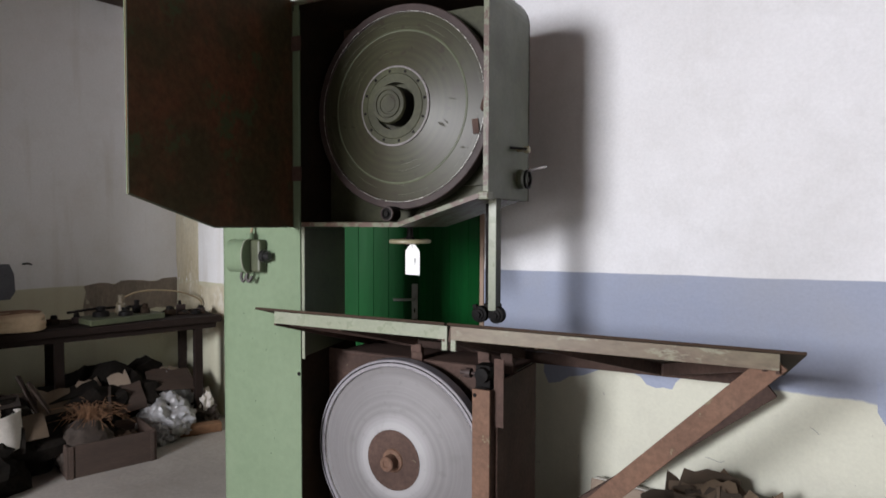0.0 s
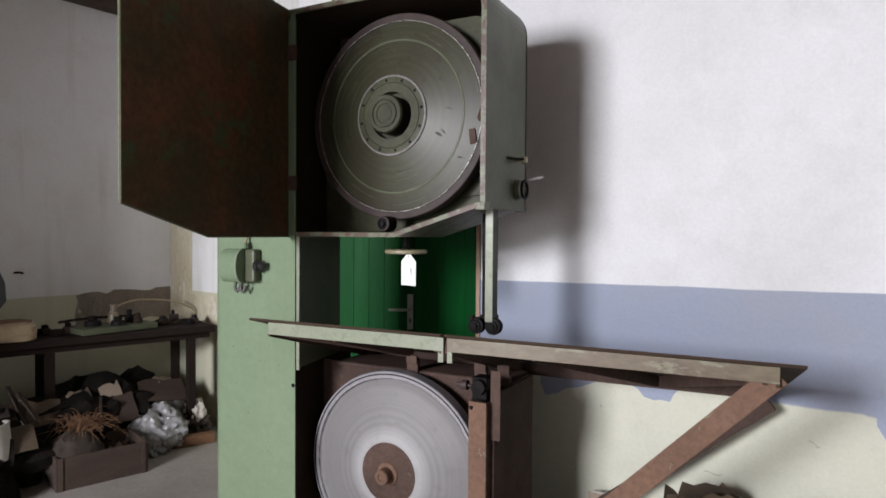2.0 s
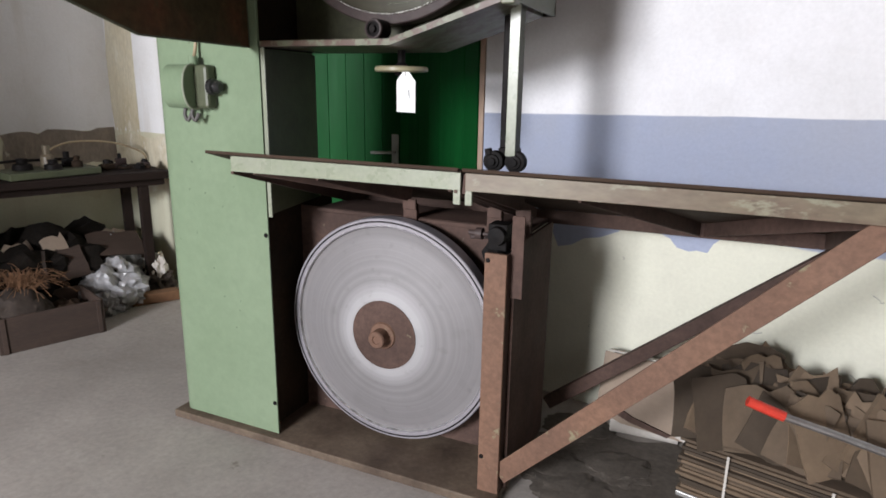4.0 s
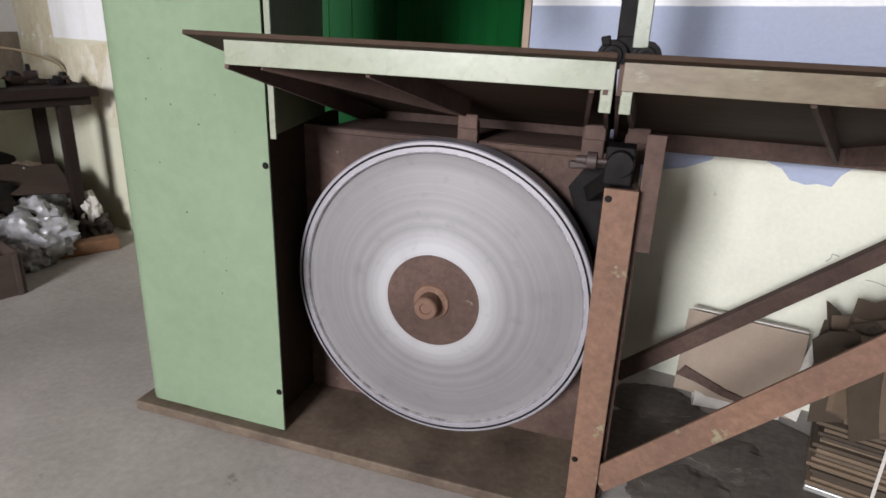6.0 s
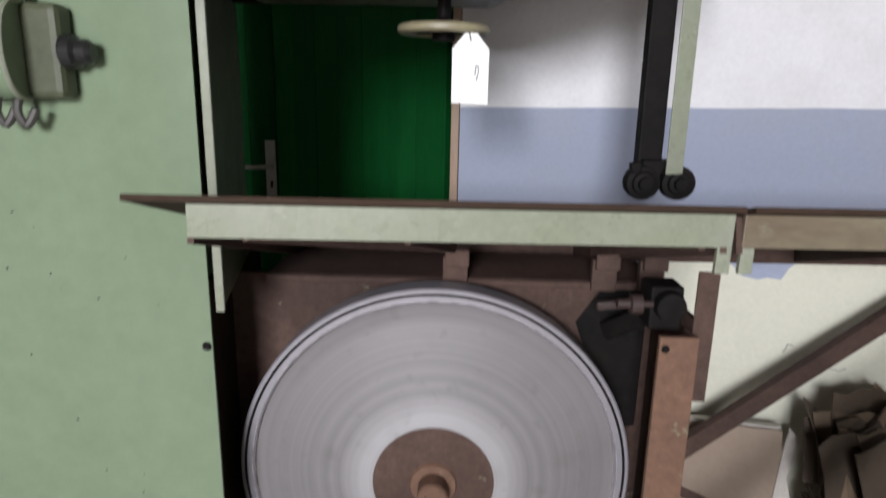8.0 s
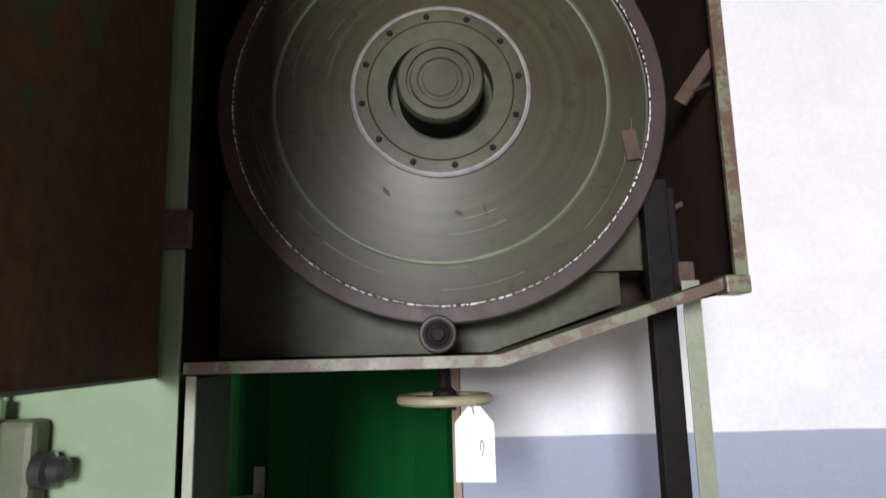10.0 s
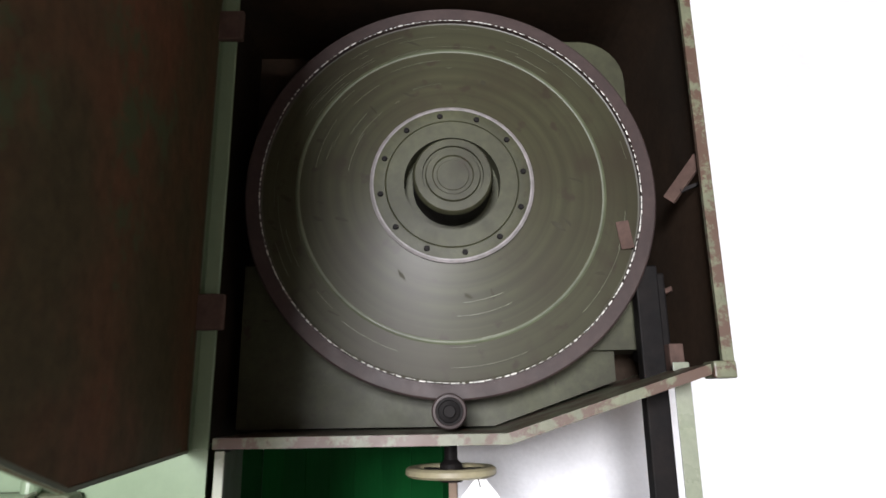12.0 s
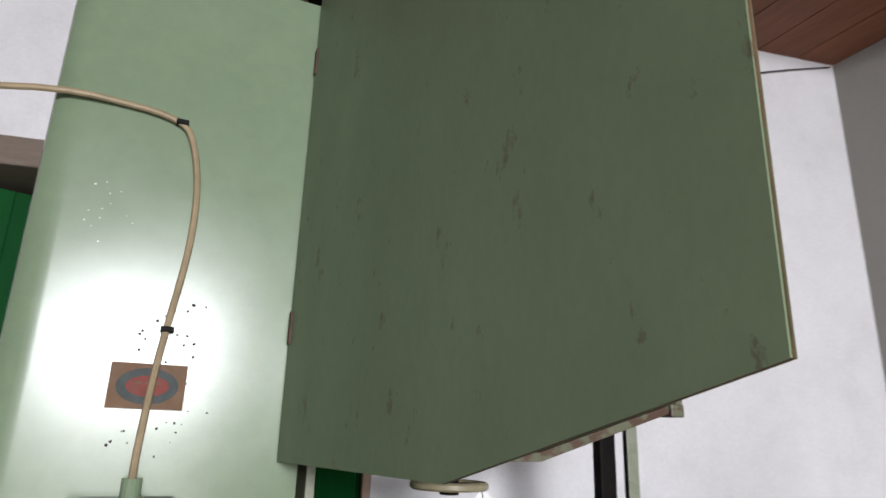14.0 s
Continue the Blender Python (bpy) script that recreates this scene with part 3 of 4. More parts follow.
outline = [(0.0, ZB - 0.004), (LK, ZB - 0.004), (LE, ZR - 0.010), (LE, ZT - 0.11)] + [(LE - 0.11 + 0.11 * math.cos(radians(a)), ZT - 0.11 + 0.11 * math.sin(radians(a))) for a in (15, 30, 45, 60, 75, 90)] + [(0.0, ZT)]
part("door_skin", prism(outline, -0.0045, -0.002), DOOR_SKIN, door)
part("door_lining", prism(outline, -0.0015, 0.0015), DOOR_INNER, door, "dark grimy inner face")
fl = bmesh.new()
for p, q in zip(outline, outline[1:] + outline[:1]):
    d = Vector((q[0] - p[0], q[1] - p[1])).normalized()
    nx, nz = -d.y, d.x
    prism([p, q, (q[0] + nx * 0.004, q[1] + nz * 0.004), (p[0] + nx * 0.004, p[1] + nz * 0.004)], 0.0016, 0.0032, bm=fl)
part("door_flange", fl, OLIVE, door)
part("hinge_strip", box(-1.654, -1.630, F - 0.007, F - 0.001, ZB, ZT, 0.002), GREEN, saw)
for hz in (1.47, 1.96):
    part("hinge", box(-1.668, -1.618, F - 0.016, F - 0.004, hz, hz + 0.055, 0.003), RUST, saw, "rusty brown hinge")

# guide post and blade guides
part("guide_bar", box(-0.928, -0.886, 2.035, 2.065, 1.01, 1.60, 0.003), BLACK, saw, "black steel guide bar")
part("guide_block", box(-0.915, -0.862, 2.066, 2.13, 1.43, 1.592, 0.004), BLACK, saw, "black steel guide block")
part("block_bolt", bar((-0.865, 2.08, 1.555), (-0.852, 2.06, 1.56), 0.009, 0.009), RUST, saw)
part("block_foot", box(-0.884, -0.858, 2.02, 2.06, 1.405, 1.455, 0.003), RUST, saw, "rusty brown clamp")
part("blade_guard", box(-0.894, -0.866, 1.985, 1.989, 1.01, 1.42, 0.001), PALE_EDGE, saw, "pale green channel blade guard")
# The channel's right side is set darker than its pale front.
part("guard_side", box(-0.870, -0.866, 1.989, 2.03, 1.01, 1.42, 0.001), DARK_OLIVE, saw)
for gx, gy in ((-0.929, 1.985), (-0.868, 1.99)):
    part("guide_roller", lathe([(0.0, -0.014), (0.010, -0.014), (0.011, -0.006), (0.018, -0.005), (0.020, 0.0), (0.028, 0.001), (0.029, 0.006), (0.029, 0.026), (0.0, 0.026)], 28, m=Matrix.Translation((gx, gy, 0.994))), BLACK, saw, "", True)
part("guide_foot", box(-0.925, -0.868, 2.012, 2.05, 0.985, 1.03, 0.004), BLACK, saw)
part("guide_nut", bar((-0.952, 1.99, 1.018), (-0.935, 1.99, 1.022), 0.018, 0.018, bevel=0.003), BLACK, saw)

# tension handwheel
hwx, hwy, hwz = -1.271, 2.09, 1.241
hw = part("tension_handwheel", lathe([(0.058, -0.005), (0.062, -0.008), (0.076, -0.008), (0.081, -0.004), (0.081, 0.004), (0.076, 0.008), (0.062, 0.008), (0.058, 0.005)], 40, closed=True, m=Matrix.Translation((hwx, hwy, hwz)) @ Matrix.Rotation(radians(90), 4, 'X')), CREAM_HANDLE, saw, "cream painted tension handwheel", True)
sp = bmesh.new()
for a in (20, 140, 260):
    box(0.0, 0.066, -0.007, 0.007, -0.004, 0.004, bm=sp, m=Matrix.Translation((hwx, hwy, hwz)) @ Matrix.Rotation(radians(a), 4, 'Z'))
part("spokes", sp, BLACK, hw)
part("spindle", lathe([(0.0, -0.02), (0.02, -0.018), (0.02, 0.012), (0.012, 0.02), (0.012, 0.075)], 20, m=Matrix.Translation((hwx, hwy, hwz)) @ Matrix.Rotation(radians(90), 4, 'X')), BLACK, saw)

# side controls of the housing
part("knob", lathe([(0.0, -0.02), (0.012, -0.018), (0.013, 0.0), (0.006, 0.004), (0.006, 0.06)], 16, m=Matrix.Translation((-0.815, 2.12, 1.572)) @ Matrix.Rotation(radians(90), 4, 'Z')), CREAM_HANDLE, saw, "worn brass knob")
part("knob_rod", bar((-0.846, 2.05, 1.574), (-0.80, 2.12, 1.573), 0.008, 0.008), BLACK, saw)
part("crank_plate", lathe([(0.0, -0.012), (0.032, -0.010), (0.036, 0.0), (0.036, 0.008)], 24, m=Matrix.Translation((-0.836, 2.145, 1.470)) @ Matrix.Rotation(radians(90), 4, 'Z')), OLIVE, saw)
part("crank_ring", lathe([(0.026, -0.004), (0.034, -0.004), (0.034, 0.004), (0.026, 0.004)], 24, closed=True, m=Matrix.Translation((-0.815, 2.15, 1.470)) @ Matrix.Rotation(radians(90), 4, 'Z')), BLACK, saw)
part("crank_handle", bar((-0.82, 2.15, 1.50), (-0.745, 2.15, 1.512), 0.010, 0.010, bevel=0.003), WORN_GREY, saw)
part("latch", bar((-0.852, 1.885, 1.752), (-0.895, 1.925, 1.69), 0.006, 0.022), RUST, saw, "rusty latch flap")
part("latch_pin", bar((-0.852, 1.90, 1.71), (-0.88, 1.91, 1.70), 0.006, 0.006), BLACK, saw)

# lower frame
part("frame_back", prism([(-1.68, 0.028), (-0.85, 0.028), (-0.85, 0.785), (-1.68, 0.785)], 2.11, 2.122), RUST, saw)
part("frame_top", box(-1.61, -0.85, 2.10, 2.31, 0.77, 0.784, 0.003), RUST, saw)
part("frame_side", box(-0.842, -0.832, 1.93, 2.31, 0.028, 0.775, 0.002), RUST, saw)
part("frame_inner", box(-1.69, -1.68, 1.89, 2.3, 0.028, 0.80), DARK_BROWN, saw)
part("frame_post", box(-0.907, -0.843, 1.888, 1.900, 0.0, 0.758, 0.002), RUST_LIGHT, saw, "rusty upright flat bar")
part("post_web", box(-0.850, -0.843, 1.900, 1.945, 0.029, 0.755, 0.002), RUST, saw)
for hz in (0.738, 0.141):
    part("bolt", lathe([(0, -0.002), (0.006, -0.002), (0.007, 0.0)], 10, m=Matrix.Translation((-0.897, 1.887, hz))), BLACK, saw)
part("guard_plate", box(-0.843, -0.808, 1.922, 1.927, 0.629, 0.86, 0.001), RUST, saw, "brown hanging guard plate")

# the tilting table, lower at the back
table = new("saw_table")
table.parent = saw
table["label"] = "tilted steel table with pale green front edge"
TILT_TABLE = 15.5
table.matrix_basis = Matrix.Translation((-1.63, 1.635, 1.015)) @ Matrix.Rotation(radians(2.7), 4, "Z") @ Matrix.Rotation(radians(0.3), 4, "Y") @ Matrix.Translation((1.63, 0, 0)) @ Matrix.Rotation(radians(-TILT_TABLE), 4, 'X')
TD = 0.815
for x0, x1 in ((-1.63, -0.897), (-0.887, 0.055)):
    part("table_plate", box(x0, x1, 0.0, TD, -0.008, 0.0, 0.001), TABLE_TOP, table)
SK = Matrix.Rotation(radians(TILT_TABLE), 4, 'X')
part("front_skirt", box(-1.565, -0.898, 0.022, 0.030, -0.056, -0.012, 0.001, m=SK), PALE_EDGE, table, "pale green front edge")
part("front_skirt", box(-0.886, 0.0, 0.022, 0.030, -0.056, -0.012, 0.001, m=SK), PALE_BROWN, table, "brown-stained pale green front edge")
part("slot_tab", box(-0.916, -0.898, 0.022, 0.030, -0.090, -0.056, 0.001, m=SK), PALE_EDGE, table)
part("slot_tab", box(-0.886, -0.869, 0.022, 0.030, -0.090, -0.056, 0.001, m=SK), PALE_EDGE, table)
for x0, x1 in ((-1.565, -0.905), (-0.893, 0.0)):
    part("back_skirt", box(x0, x1, TD - 0.012, TD - 0.004, -0.055, -0.009, 0.001), RUST, table)
    for xx in (x0, x1 - 0.008):
        part("side_skirt", prism([(0.036, -0.009), (TD - 0.014, -0.009), (TD - 0.014, -0.055), (0.036, -0.055)], xx, xx + 0.008, axis="x"), RUST, table)
for xa, xb, d in ((-1.50, -1.23, 0.47), (-1.30, -1.22, 0.47), (-0.93, -0.955, 0.47), (-0.88, -0.855, 0.47), (-0.62, -0.36, TD - 0.02), (-0.03, -0.34, TD - 0.02)):
    part("rib", bar((xa, 0.05, -0.03), (xb, d, -0.03), 0.008, 0.042), RUST, table)
for xx in (-1.240, -0.955, -0.865):
    part("table_clip", box(xx - 0.024, xx + 0.024, 2.088, 2.108, 0.77, 0.832, 0.003), RUST, saw)
    part("clip_lug", box(xx - 0.020, xx + 0.026, 2.076, 2.088, 0.815, 0.848, 0.003), RUST, saw)

# lower blade guide
# Flat black patch on the frame back, behind the guide.
part("grease_patch", prism([(-1.02, 0.50), (-0.93, 0.46), (-0.865, 0.48), (-0.862, 0.77), (-0.95, 0.775), (-1.0, 0.70), (-0.97, 0.62)], 2.1065, 2.1095), BLACK, saw, "black patch on the frame")
part("guide_arm", bar((-0.95, 2.06, 0.70), (-0.87, 1.96, 0.79), 0.02, 0.035, bevel=0.003), BLACK, saw)
part("guide_rod", bar((-0.99, 1.99, 0.775), (-0.86, 1.985, 0.79), 0.016, 0.016, bevel=0.004), RIM, saw)
part("lower_guide", box(-0.915, -0.86, 1.93, 1.99, 0.755, 0.83, 0.004), BLACK, saw)
part("guide_bolt", lathe([(0, -0.04), (0.008, -0.04), (0.009, -0.02), (0.017, -0.018), (0.017, 0.0), (0.006, 0.0), (0.006, 0.06)], 12, m=Matrix.Translation((-0.93, 1.93, 0.80)) @ Matrix.Rotation(radians(-90), 4, 'Z')), RIM, saw, "grey steel bolt", True)
part("lower_guide_roller", lathe([(0, -0.012), (0.024, -0.01), (0.026, 0.0), (0.026, 0.02), (0, 0.02)], 20, m=Matrix.Translation((-0.885, 1.92, 0.80))), BLACK, saw)

# struts
part("front_strut", bar((-0.006, 1.752, 0.972), (-0.846, 1.905, 0.085), 0.010, 0.058, bevel=0.002), RUST_LIGHT, saw, "rusty diagonal angle bar strut")
part("strut_flange", bar((-0.035, 1.785, 0.900), (-0.826, 1.93, 0.067), 0.046, 0.007, bevel=0.002), RUST, saw)
part("back_strut", bar((-0.02, 2.415, 0.742), (-0.84, 2.415, 0.080), 0.03, 0.045, bevel=0.002), RUST, saw, "rusty diagonal strut")

# ---- switch, cable and plate on the column ----
sw = thing("switch_box", "pale green switch box with black rotary knob on the column", "switch")
part("body", box(-1.93, -1.80, 1.832, F - 0.001, 1.115, 1.245, 0.010), OLIVE, sw, "dark olive back box")
cover = []
for k in range(13):
    a = radians(-90 + 180 * k / 12)
    cover.append((1.835 - 0.050 * max(0.0, math.cos(a)) ** 0.7, 1.18 + 0.066 * math.sin(a)))
part("front_cover", prism(cover, -1.94, -1.85, axis="x"), GREEN, sw, "bulged pale green cover", True)
part("cover_lip", tube([(-1.848, p[0] - 0.002, p[1]) for p in cover], 0.0035, 6), PALE_EDGE, sw)
part("knob", lathe([(0.0, -0.040), (0.012, -0.040), (0.017, -0.034), (0.017, -0.020), (0.024, -0.016), (0.024, 0.0)], 20, m=Matrix.Translation((-1.80, 1.848, 1.18)) @ Matrix.Rotation(radians(90), 4, 'Z')), BAKELITE, sw, "black rotary knob", True)
part("screw", lathe([(0, -0.003), (0.005, -0.003), (0.006, 0.0)], 8, m=Matrix.Translation((-1.862, 1.833, 1.119))), RUST, sw)
part("gland", lathe([(0.013, -0.02), (0.013, 0.02)], 16, m=Matrix.Translation((-1.862, 1.845, 1.250)) @ Matrix.Rotation(radians(90), 4, 'X')), GREEN, sw)
for gx in (-1.90, -1.87):
    part("cable_loop", tube([(gx, 1.84, 1.12), (gx - 0.002, 1.835, 1.095), (gx + 0.010, 1.835, 1.078), (gx + 0.022, 1.84, 1.10)], 0.006), CABLE_DARK, sw)
cb = thing("power_cable", "dusty tan cable clipped to the green column", "cable")
part("cable", tube([(-1.862, 1.845, 1.258), (-1.862, 1.86, 1.30), (-1.856, 1.866, 1.40), (-1.848, 1.866, 1.478), (-1.834, 1.866, 1.60), (-1.834, 1.866, 1.70), (-1.850, 1.866, 1.782), (-1.876, 1.866, 1.815), (-1.95, 1.866, 1.828), (-2.08, 1.868, 1.825), (-2.35, 1.95, 1.80), (-2.75, 2.2, 1.83), (-3.1, 2.95, 1.95)], 0.0052), CABLE_TAN, cb, smooth=True)
for cx, cz in ((-1.872, 1.814), (-1.848, 1.478)):
    part("clip", box(cx - 0.008, cx + 0.011, F - 0.018, F - 0.0005, cz - 0.004, cz + 0.004, 0.0015), BLACK, cb)
pl = thing("name_plate", "corroded maker's plate with oval red and grey emblem", "plate")
part("backing", box(-1.913, -1.810, F - 0.0025, F - 0.0005, 1.362, 1.427, 0.0005), PLATE, pl)

# ---- tag ----
tg = thing("paper_tag", "white card tag hung on string from handwheel", "tag")
tx, ty = -1.224, 2.03
part("card", prism([(tx - 0.031, 1.118), (tx + 0.031, 1.116), (tx + 0.031, 1.206), (tx + 0.010, 1.232), (tx - 0.010, 1.232), (tx - 0.031, 1.207)], ty, ty + 0.0012), TAG, tg)
part("string", tube([(tx, ty, 1.22), (tx - 0.004, ty, 1.235), (tx - 0.010, ty, 1.25)], 0.0012, 5), CABLE_DARK, tg)

def ellipse(cx, cz, rx, rz, n=32):
    return [(cx + rx * math.cos(2 * math.pi * i / n), cz + rz * math.sin(2 * math.pi * i / n)) for i in range(n)]

part("oval_border", prism(ellipse(-1.8615, 1.3945, 0.042, 0.026), F - 0.0032, F - 0.0026), PLATE_GREY, pl, "grey oval border")
part("oval_field", prism(ellipse(-1.8615, 1.3945, 0.029, 0.015), F - 0.0038, F - 0.0033), PLATE_RED, pl, "faded red oval")
for k in range(3):
    part("emblem_bar", box(-1.878 + k * 0.013, -1.871 + k * 0.013, F - 0.0043, F - 0.0039, 1.397, 1.401), PLATE, pl)
tagmark = part("pen_mark", tube([(tx + 0.008, ty - 0.0008, 1.165), (tx + 0.010, ty - 0.0008, 1.18), (tx + 0.014, ty - 0.0008, 1.172), (tx + 0.010, ty - 0.0008, 1.155)], 0.0008, 5), INK, tg)

# rusty patch and scratches on the upper wheel
patch = part("rust_patch", box(-0.012, 0.012, -0.002, 0.0015, -0.026, 0.026, 0.0008), RUST, UW, "rusty brown patch plate")
patch.matrix_basis = Matrix.Translation((0.312, 0.0003, -0.090)) @ Matrix.Rotation(radians(-8), 4, 'Y')
part("groove_ring", lathe([(0.284, -0.0036), (0.2815, -0.0052), (0.2785, -0.0056), (0.276, -0.0048)], 128), OLIVE, UW, "lighter raised ring", True)
# Black sleeve round the hub paints the shade on its side.
part("hub_collar", lathe([(0.0702, 0.0), (0.0702, -0.066)], 48), BLACK, UW, "black sleeve painting the shade on the hub's side")
rs = random.Random(3)
dashes = bmesh.new()
a = 0.0
while a < 2 * math.pi:
    la = rs.uniform(0.006, 0.035)
    r0, r1 = 0.3475, 0.3475 + rs.uniform(0.0007, 0.0026)
    n = 3
    vs = [[dashes.verts.new((r * math.cos(a + la * k / n), -0.0026, r * math.sin(a + la * k / n))) for k in range(n + 1)] for r in (r0, r1)]
    for k in range(n):
        dashes.faces.new((vs[0][k], vs[0][k + 1], vs[1][k + 1], vs[1][k]))
    a += la + rs.uniform(0.004, 0.022)
part("chipped_ring", dashes, CHIP, UW, "bright chipped paint ring")
scr = bmesh.new()
for k in range(46):
    r0 = rs.choice((rs.uniform(0.285, 0.335), rs.uniform(0.18, 0.34)))
    a, la = (rs.gauss(1.9, 0.6) if k < 26 else rs.uniform(0, 6.28)), rs.uniform(0.05, 0.45)
    wd_ = rs.uniform(0.0003, 0.0008)
    n = 8
    vs = [[scr.verts.new((r * math.cos(a + la * i / n), 0.0075 - (0.345 - r) * 0.179 - 0.0008, r * math.sin(a + la * i / n))) for i in range(n + 1)] for r in (r0, r0 + wd_)]
    for i in range(n):
        scr.faces.new((vs[0][i], vs[0][i + 1], vs[1][i + 1], vs[1][i]))
tagged(part("scratching", scr, SCRATCH, UW), "fine pale turning scratches in the paint", kind="stuff")
smd = bmesh.new()
for k in range(20):
    r0, a = rs.uniform(0.17, 0.335), rs.uniform(0, 6.28)
    ln, wd_, tilt = rs.uniform(0.012, 0.034), rs.uniform(0.004, 0.010), rs.gauss(-0.6, 0.25)
    ring = []
    for i in range(9):
        t = 2 * math.pi * i / 9
        k1 = rs.uniform(0.6, 1.2)
        u, v = ln * 0.5 * math.cos(t) * k1, wd_ * 0.5 * math.sin(t) * k1
        x, z = r0 * math.cos(a) + u * math.cos(tilt) - v * math.sin(tilt), r0 * math.sin(a) + u * math.sin(tilt) + v * math.cos(tilt)
        q = math.hypot(x, z)
        ring.append(smd.verts.new((x, 0.0075 - (0.345 - q) * 0.179 - 0.0005, z)))
    smd.faces.new(ring)
tagged(part("smudges", smd, SMUDGE, UW), "dark greasy smudges on the paint", kind="stuff")

# ---- doorway ----
def plank_leaf(name, p, q, z1, n, label, handle_at=None):
    """A door leaf of upright boards from p to q on plan."""
    p, q = Vector((*p, 0)), Vector((*q, 0))
    d = q - p
    ob = thing(name, label, "door", Matrix.Translation(p) @ Matrix.Rotation(math.atan2(d.y, d.x), 4, 'Z'), kind="structure")
    w = d.length / n
    for k in range(n):
        part("board", box(k * w + 0.0006, (k + 1) * w - 0.0006, -0.02 - 0.0008 * (k % 2), 0.012, 0.012, z1, 0.0015), DOOR_GREEN, ob)
    for zz in (0.3, 1.1, 1.85):
        part("ledge", box(0.03, d.length - 0.03, 0.0125, 0.035, zz, zz + 0.1, 0.003), DOOR_GREEN, ob)
    if handle_at:
        u, z = handle_at
        part("lock_plate", box(u - 0.018, u + 0.018, -0.026, -0.0225, z - 0.11, z + 0.10, 0.001), GALV, ob, "grey steel lock plate")
        part("keyhole", box(u - 0.004, u + 0.004, -0.0275, -0.0262, z - 0.07, z - 0.045), BLACK, ob)
        part("handle", tube([(u, -0.024, z + 0.01), (u, -0.06, z + 0.01), (u - 0.03, -0.066, z + 0.01), (u - 0.12, -0.062, z + 0.008)], 0.008), GALV, ob, "grey lever handle", True)
    return ob

PEAK = (-1.895, 3.245)
plank_leaf("door_1", (-2.42, 3.06), PEAK, 2.03, 6, "dark green boarded door leaf with lever handle, ajar", (0.53, 0.855))
plank_leaf("door_2", (PEAK[0] + 0.02, PEAK[1] - 0.01), (-1.262, 2.745), 2.03, 7, "dark green boarded door leaf, ajar, in shade")
structure("door_post", box(DR - 0.024, DR - 0.002, -0.006, 0.10, 0.0, DH, 0.002, m=WB), FRAME_WOOD, "bare wooden door post")

# ---- cables on the wall ----
def on_wall(x, z, off=0.012):
    return (x, 2.585 - 0.17 * (x + 0.5) - off, z)
wc = thing("wall_cable", "thin dark cable slung along the white wall", "cable")
part("cable", tube([on_wall(-2.25, 2.72), on_wall(-2.05, 2.66), on_wall(-1.85, 2.62), on_wall(-1.5, 2.55), on_wall(-1.05, 2.50), on_wall(-0.6, 2.53), on_wall(-0.3, 2.62), on_wall(0.05, 2.76), on_wall(0.35, 2.86), on_wall(0.66, 2.94)], 0.0032, 6), CABLE_DARK, wc)
wd = thing("drop_cable", "thin dark cable hanging down the wall", "cable")
part("cable", tube([on_wall(-2.22, 2.71), on_wall(-2.215, 2.6), on_wall(-2.21, 2.45), on_wall(-2.215, 2.2)], 0.006, 6), CABLE_DARK, wd)

# ---- workbench along the left wall ----
def recess(x, y, z, rx=0, ry=0, rz=0, size=0.955):
    """A place in the recess; the bench and its clutter are a little under the full size."""
    return pose(x * size, y * size, z * size, rx, ry, rz) @ Matrix.Scale(size, 4)


BE = recess(-3.70, 2.10, 0, 0, 0, 68.5)      # u along the front edge, v towards the wall
bench = thing("workbench", "long grimy dark timber workbench with clutter on it", "workbench", BE)
for k in range(4):
    part("top_board", box(-1.0, 1.02 - 0.008 * (k % 2), 0.002 + k * 0.115, 0.113 + k * 0.115, 0.706 + 0.002 * (k % 2), 0.75, 0.006), BENCH_WOOD, bench)
part("apron", box(-0.95, 1.0, 0.05, 0.08, 0.665, 0.705, 0.003), BENCH_WOOD, bench)
for u in (-0.9, 0.05, 0.86):
    for v in (0.06, 0.37):
        part("leg", box(u, u + 0.05, v, v + 0.05, 0.0, 0.705, 0.003), BENCH_WOOD, bench)
tagged(tagged(thing("wall_patch", "dark grey-blue painted patch on the wall", "patch", pose(-4.127, 1.92, 0, 0, 0, 80.05), kind="structure")))
part("patch", prism([(-0.4, 0.85), (0.20, 0.845), (0.23, 0.89), (0.225, 1.0), (0.20, 1.06), (-0.4, 1.07)], -0.002, 0.004), HOLLOW, bpy.data.objects["wall_patch"])


def ragged(u0, u1, z0, z1, seed, rough=0.016, n=14):
    """A closed outline with a wandering edge."""
    r = random.Random(seed)
    j = lambda: r.uniform(-rough, rough)
    low = [(u0 + (u1 - u0) * i / n, z0 + j()) for i in range(n + 1)]
    high = [(u1 - (u1 - u0) * i / n, z1 + j()) for i in range(n + 1)]
    return low + [(u1 + j() * 0.2, z0 + (z1 - z0) * k / 4) for k in (1, 2, 3)] + high + [(u0 + j(), z1 - (z1 - z0) * k / 4) for k in (1, 2, 3)]

damp = thing("damp_patch", "brown damp patch of bare plaster above the bench", "patch", pose(-4.127, 1.92, 0, 0, 0, 80.05), kind="structure")
part("patch", prism(ragged(0.62, 1.30, 0.71, 0.905, 4), -0.002, 0.004), DAMP, damp)

yellow = thing("yellowed_plaster_patch", "yellow water-stained plaster in the corner above the bench", "patch", WB, kind="structure")
part("stain", prism(ragged(-3.44, -3.17, 0.90, 1.75, 8, 0.03), -0.002, 0.003), YELLOW_STAIN, yellow)
part("stain", prism(ragged(-3.44, -2.35, 0.55, 0.88, 9, 0.02), -0.002, 0.003), YELLOW_STAIN, yellow)
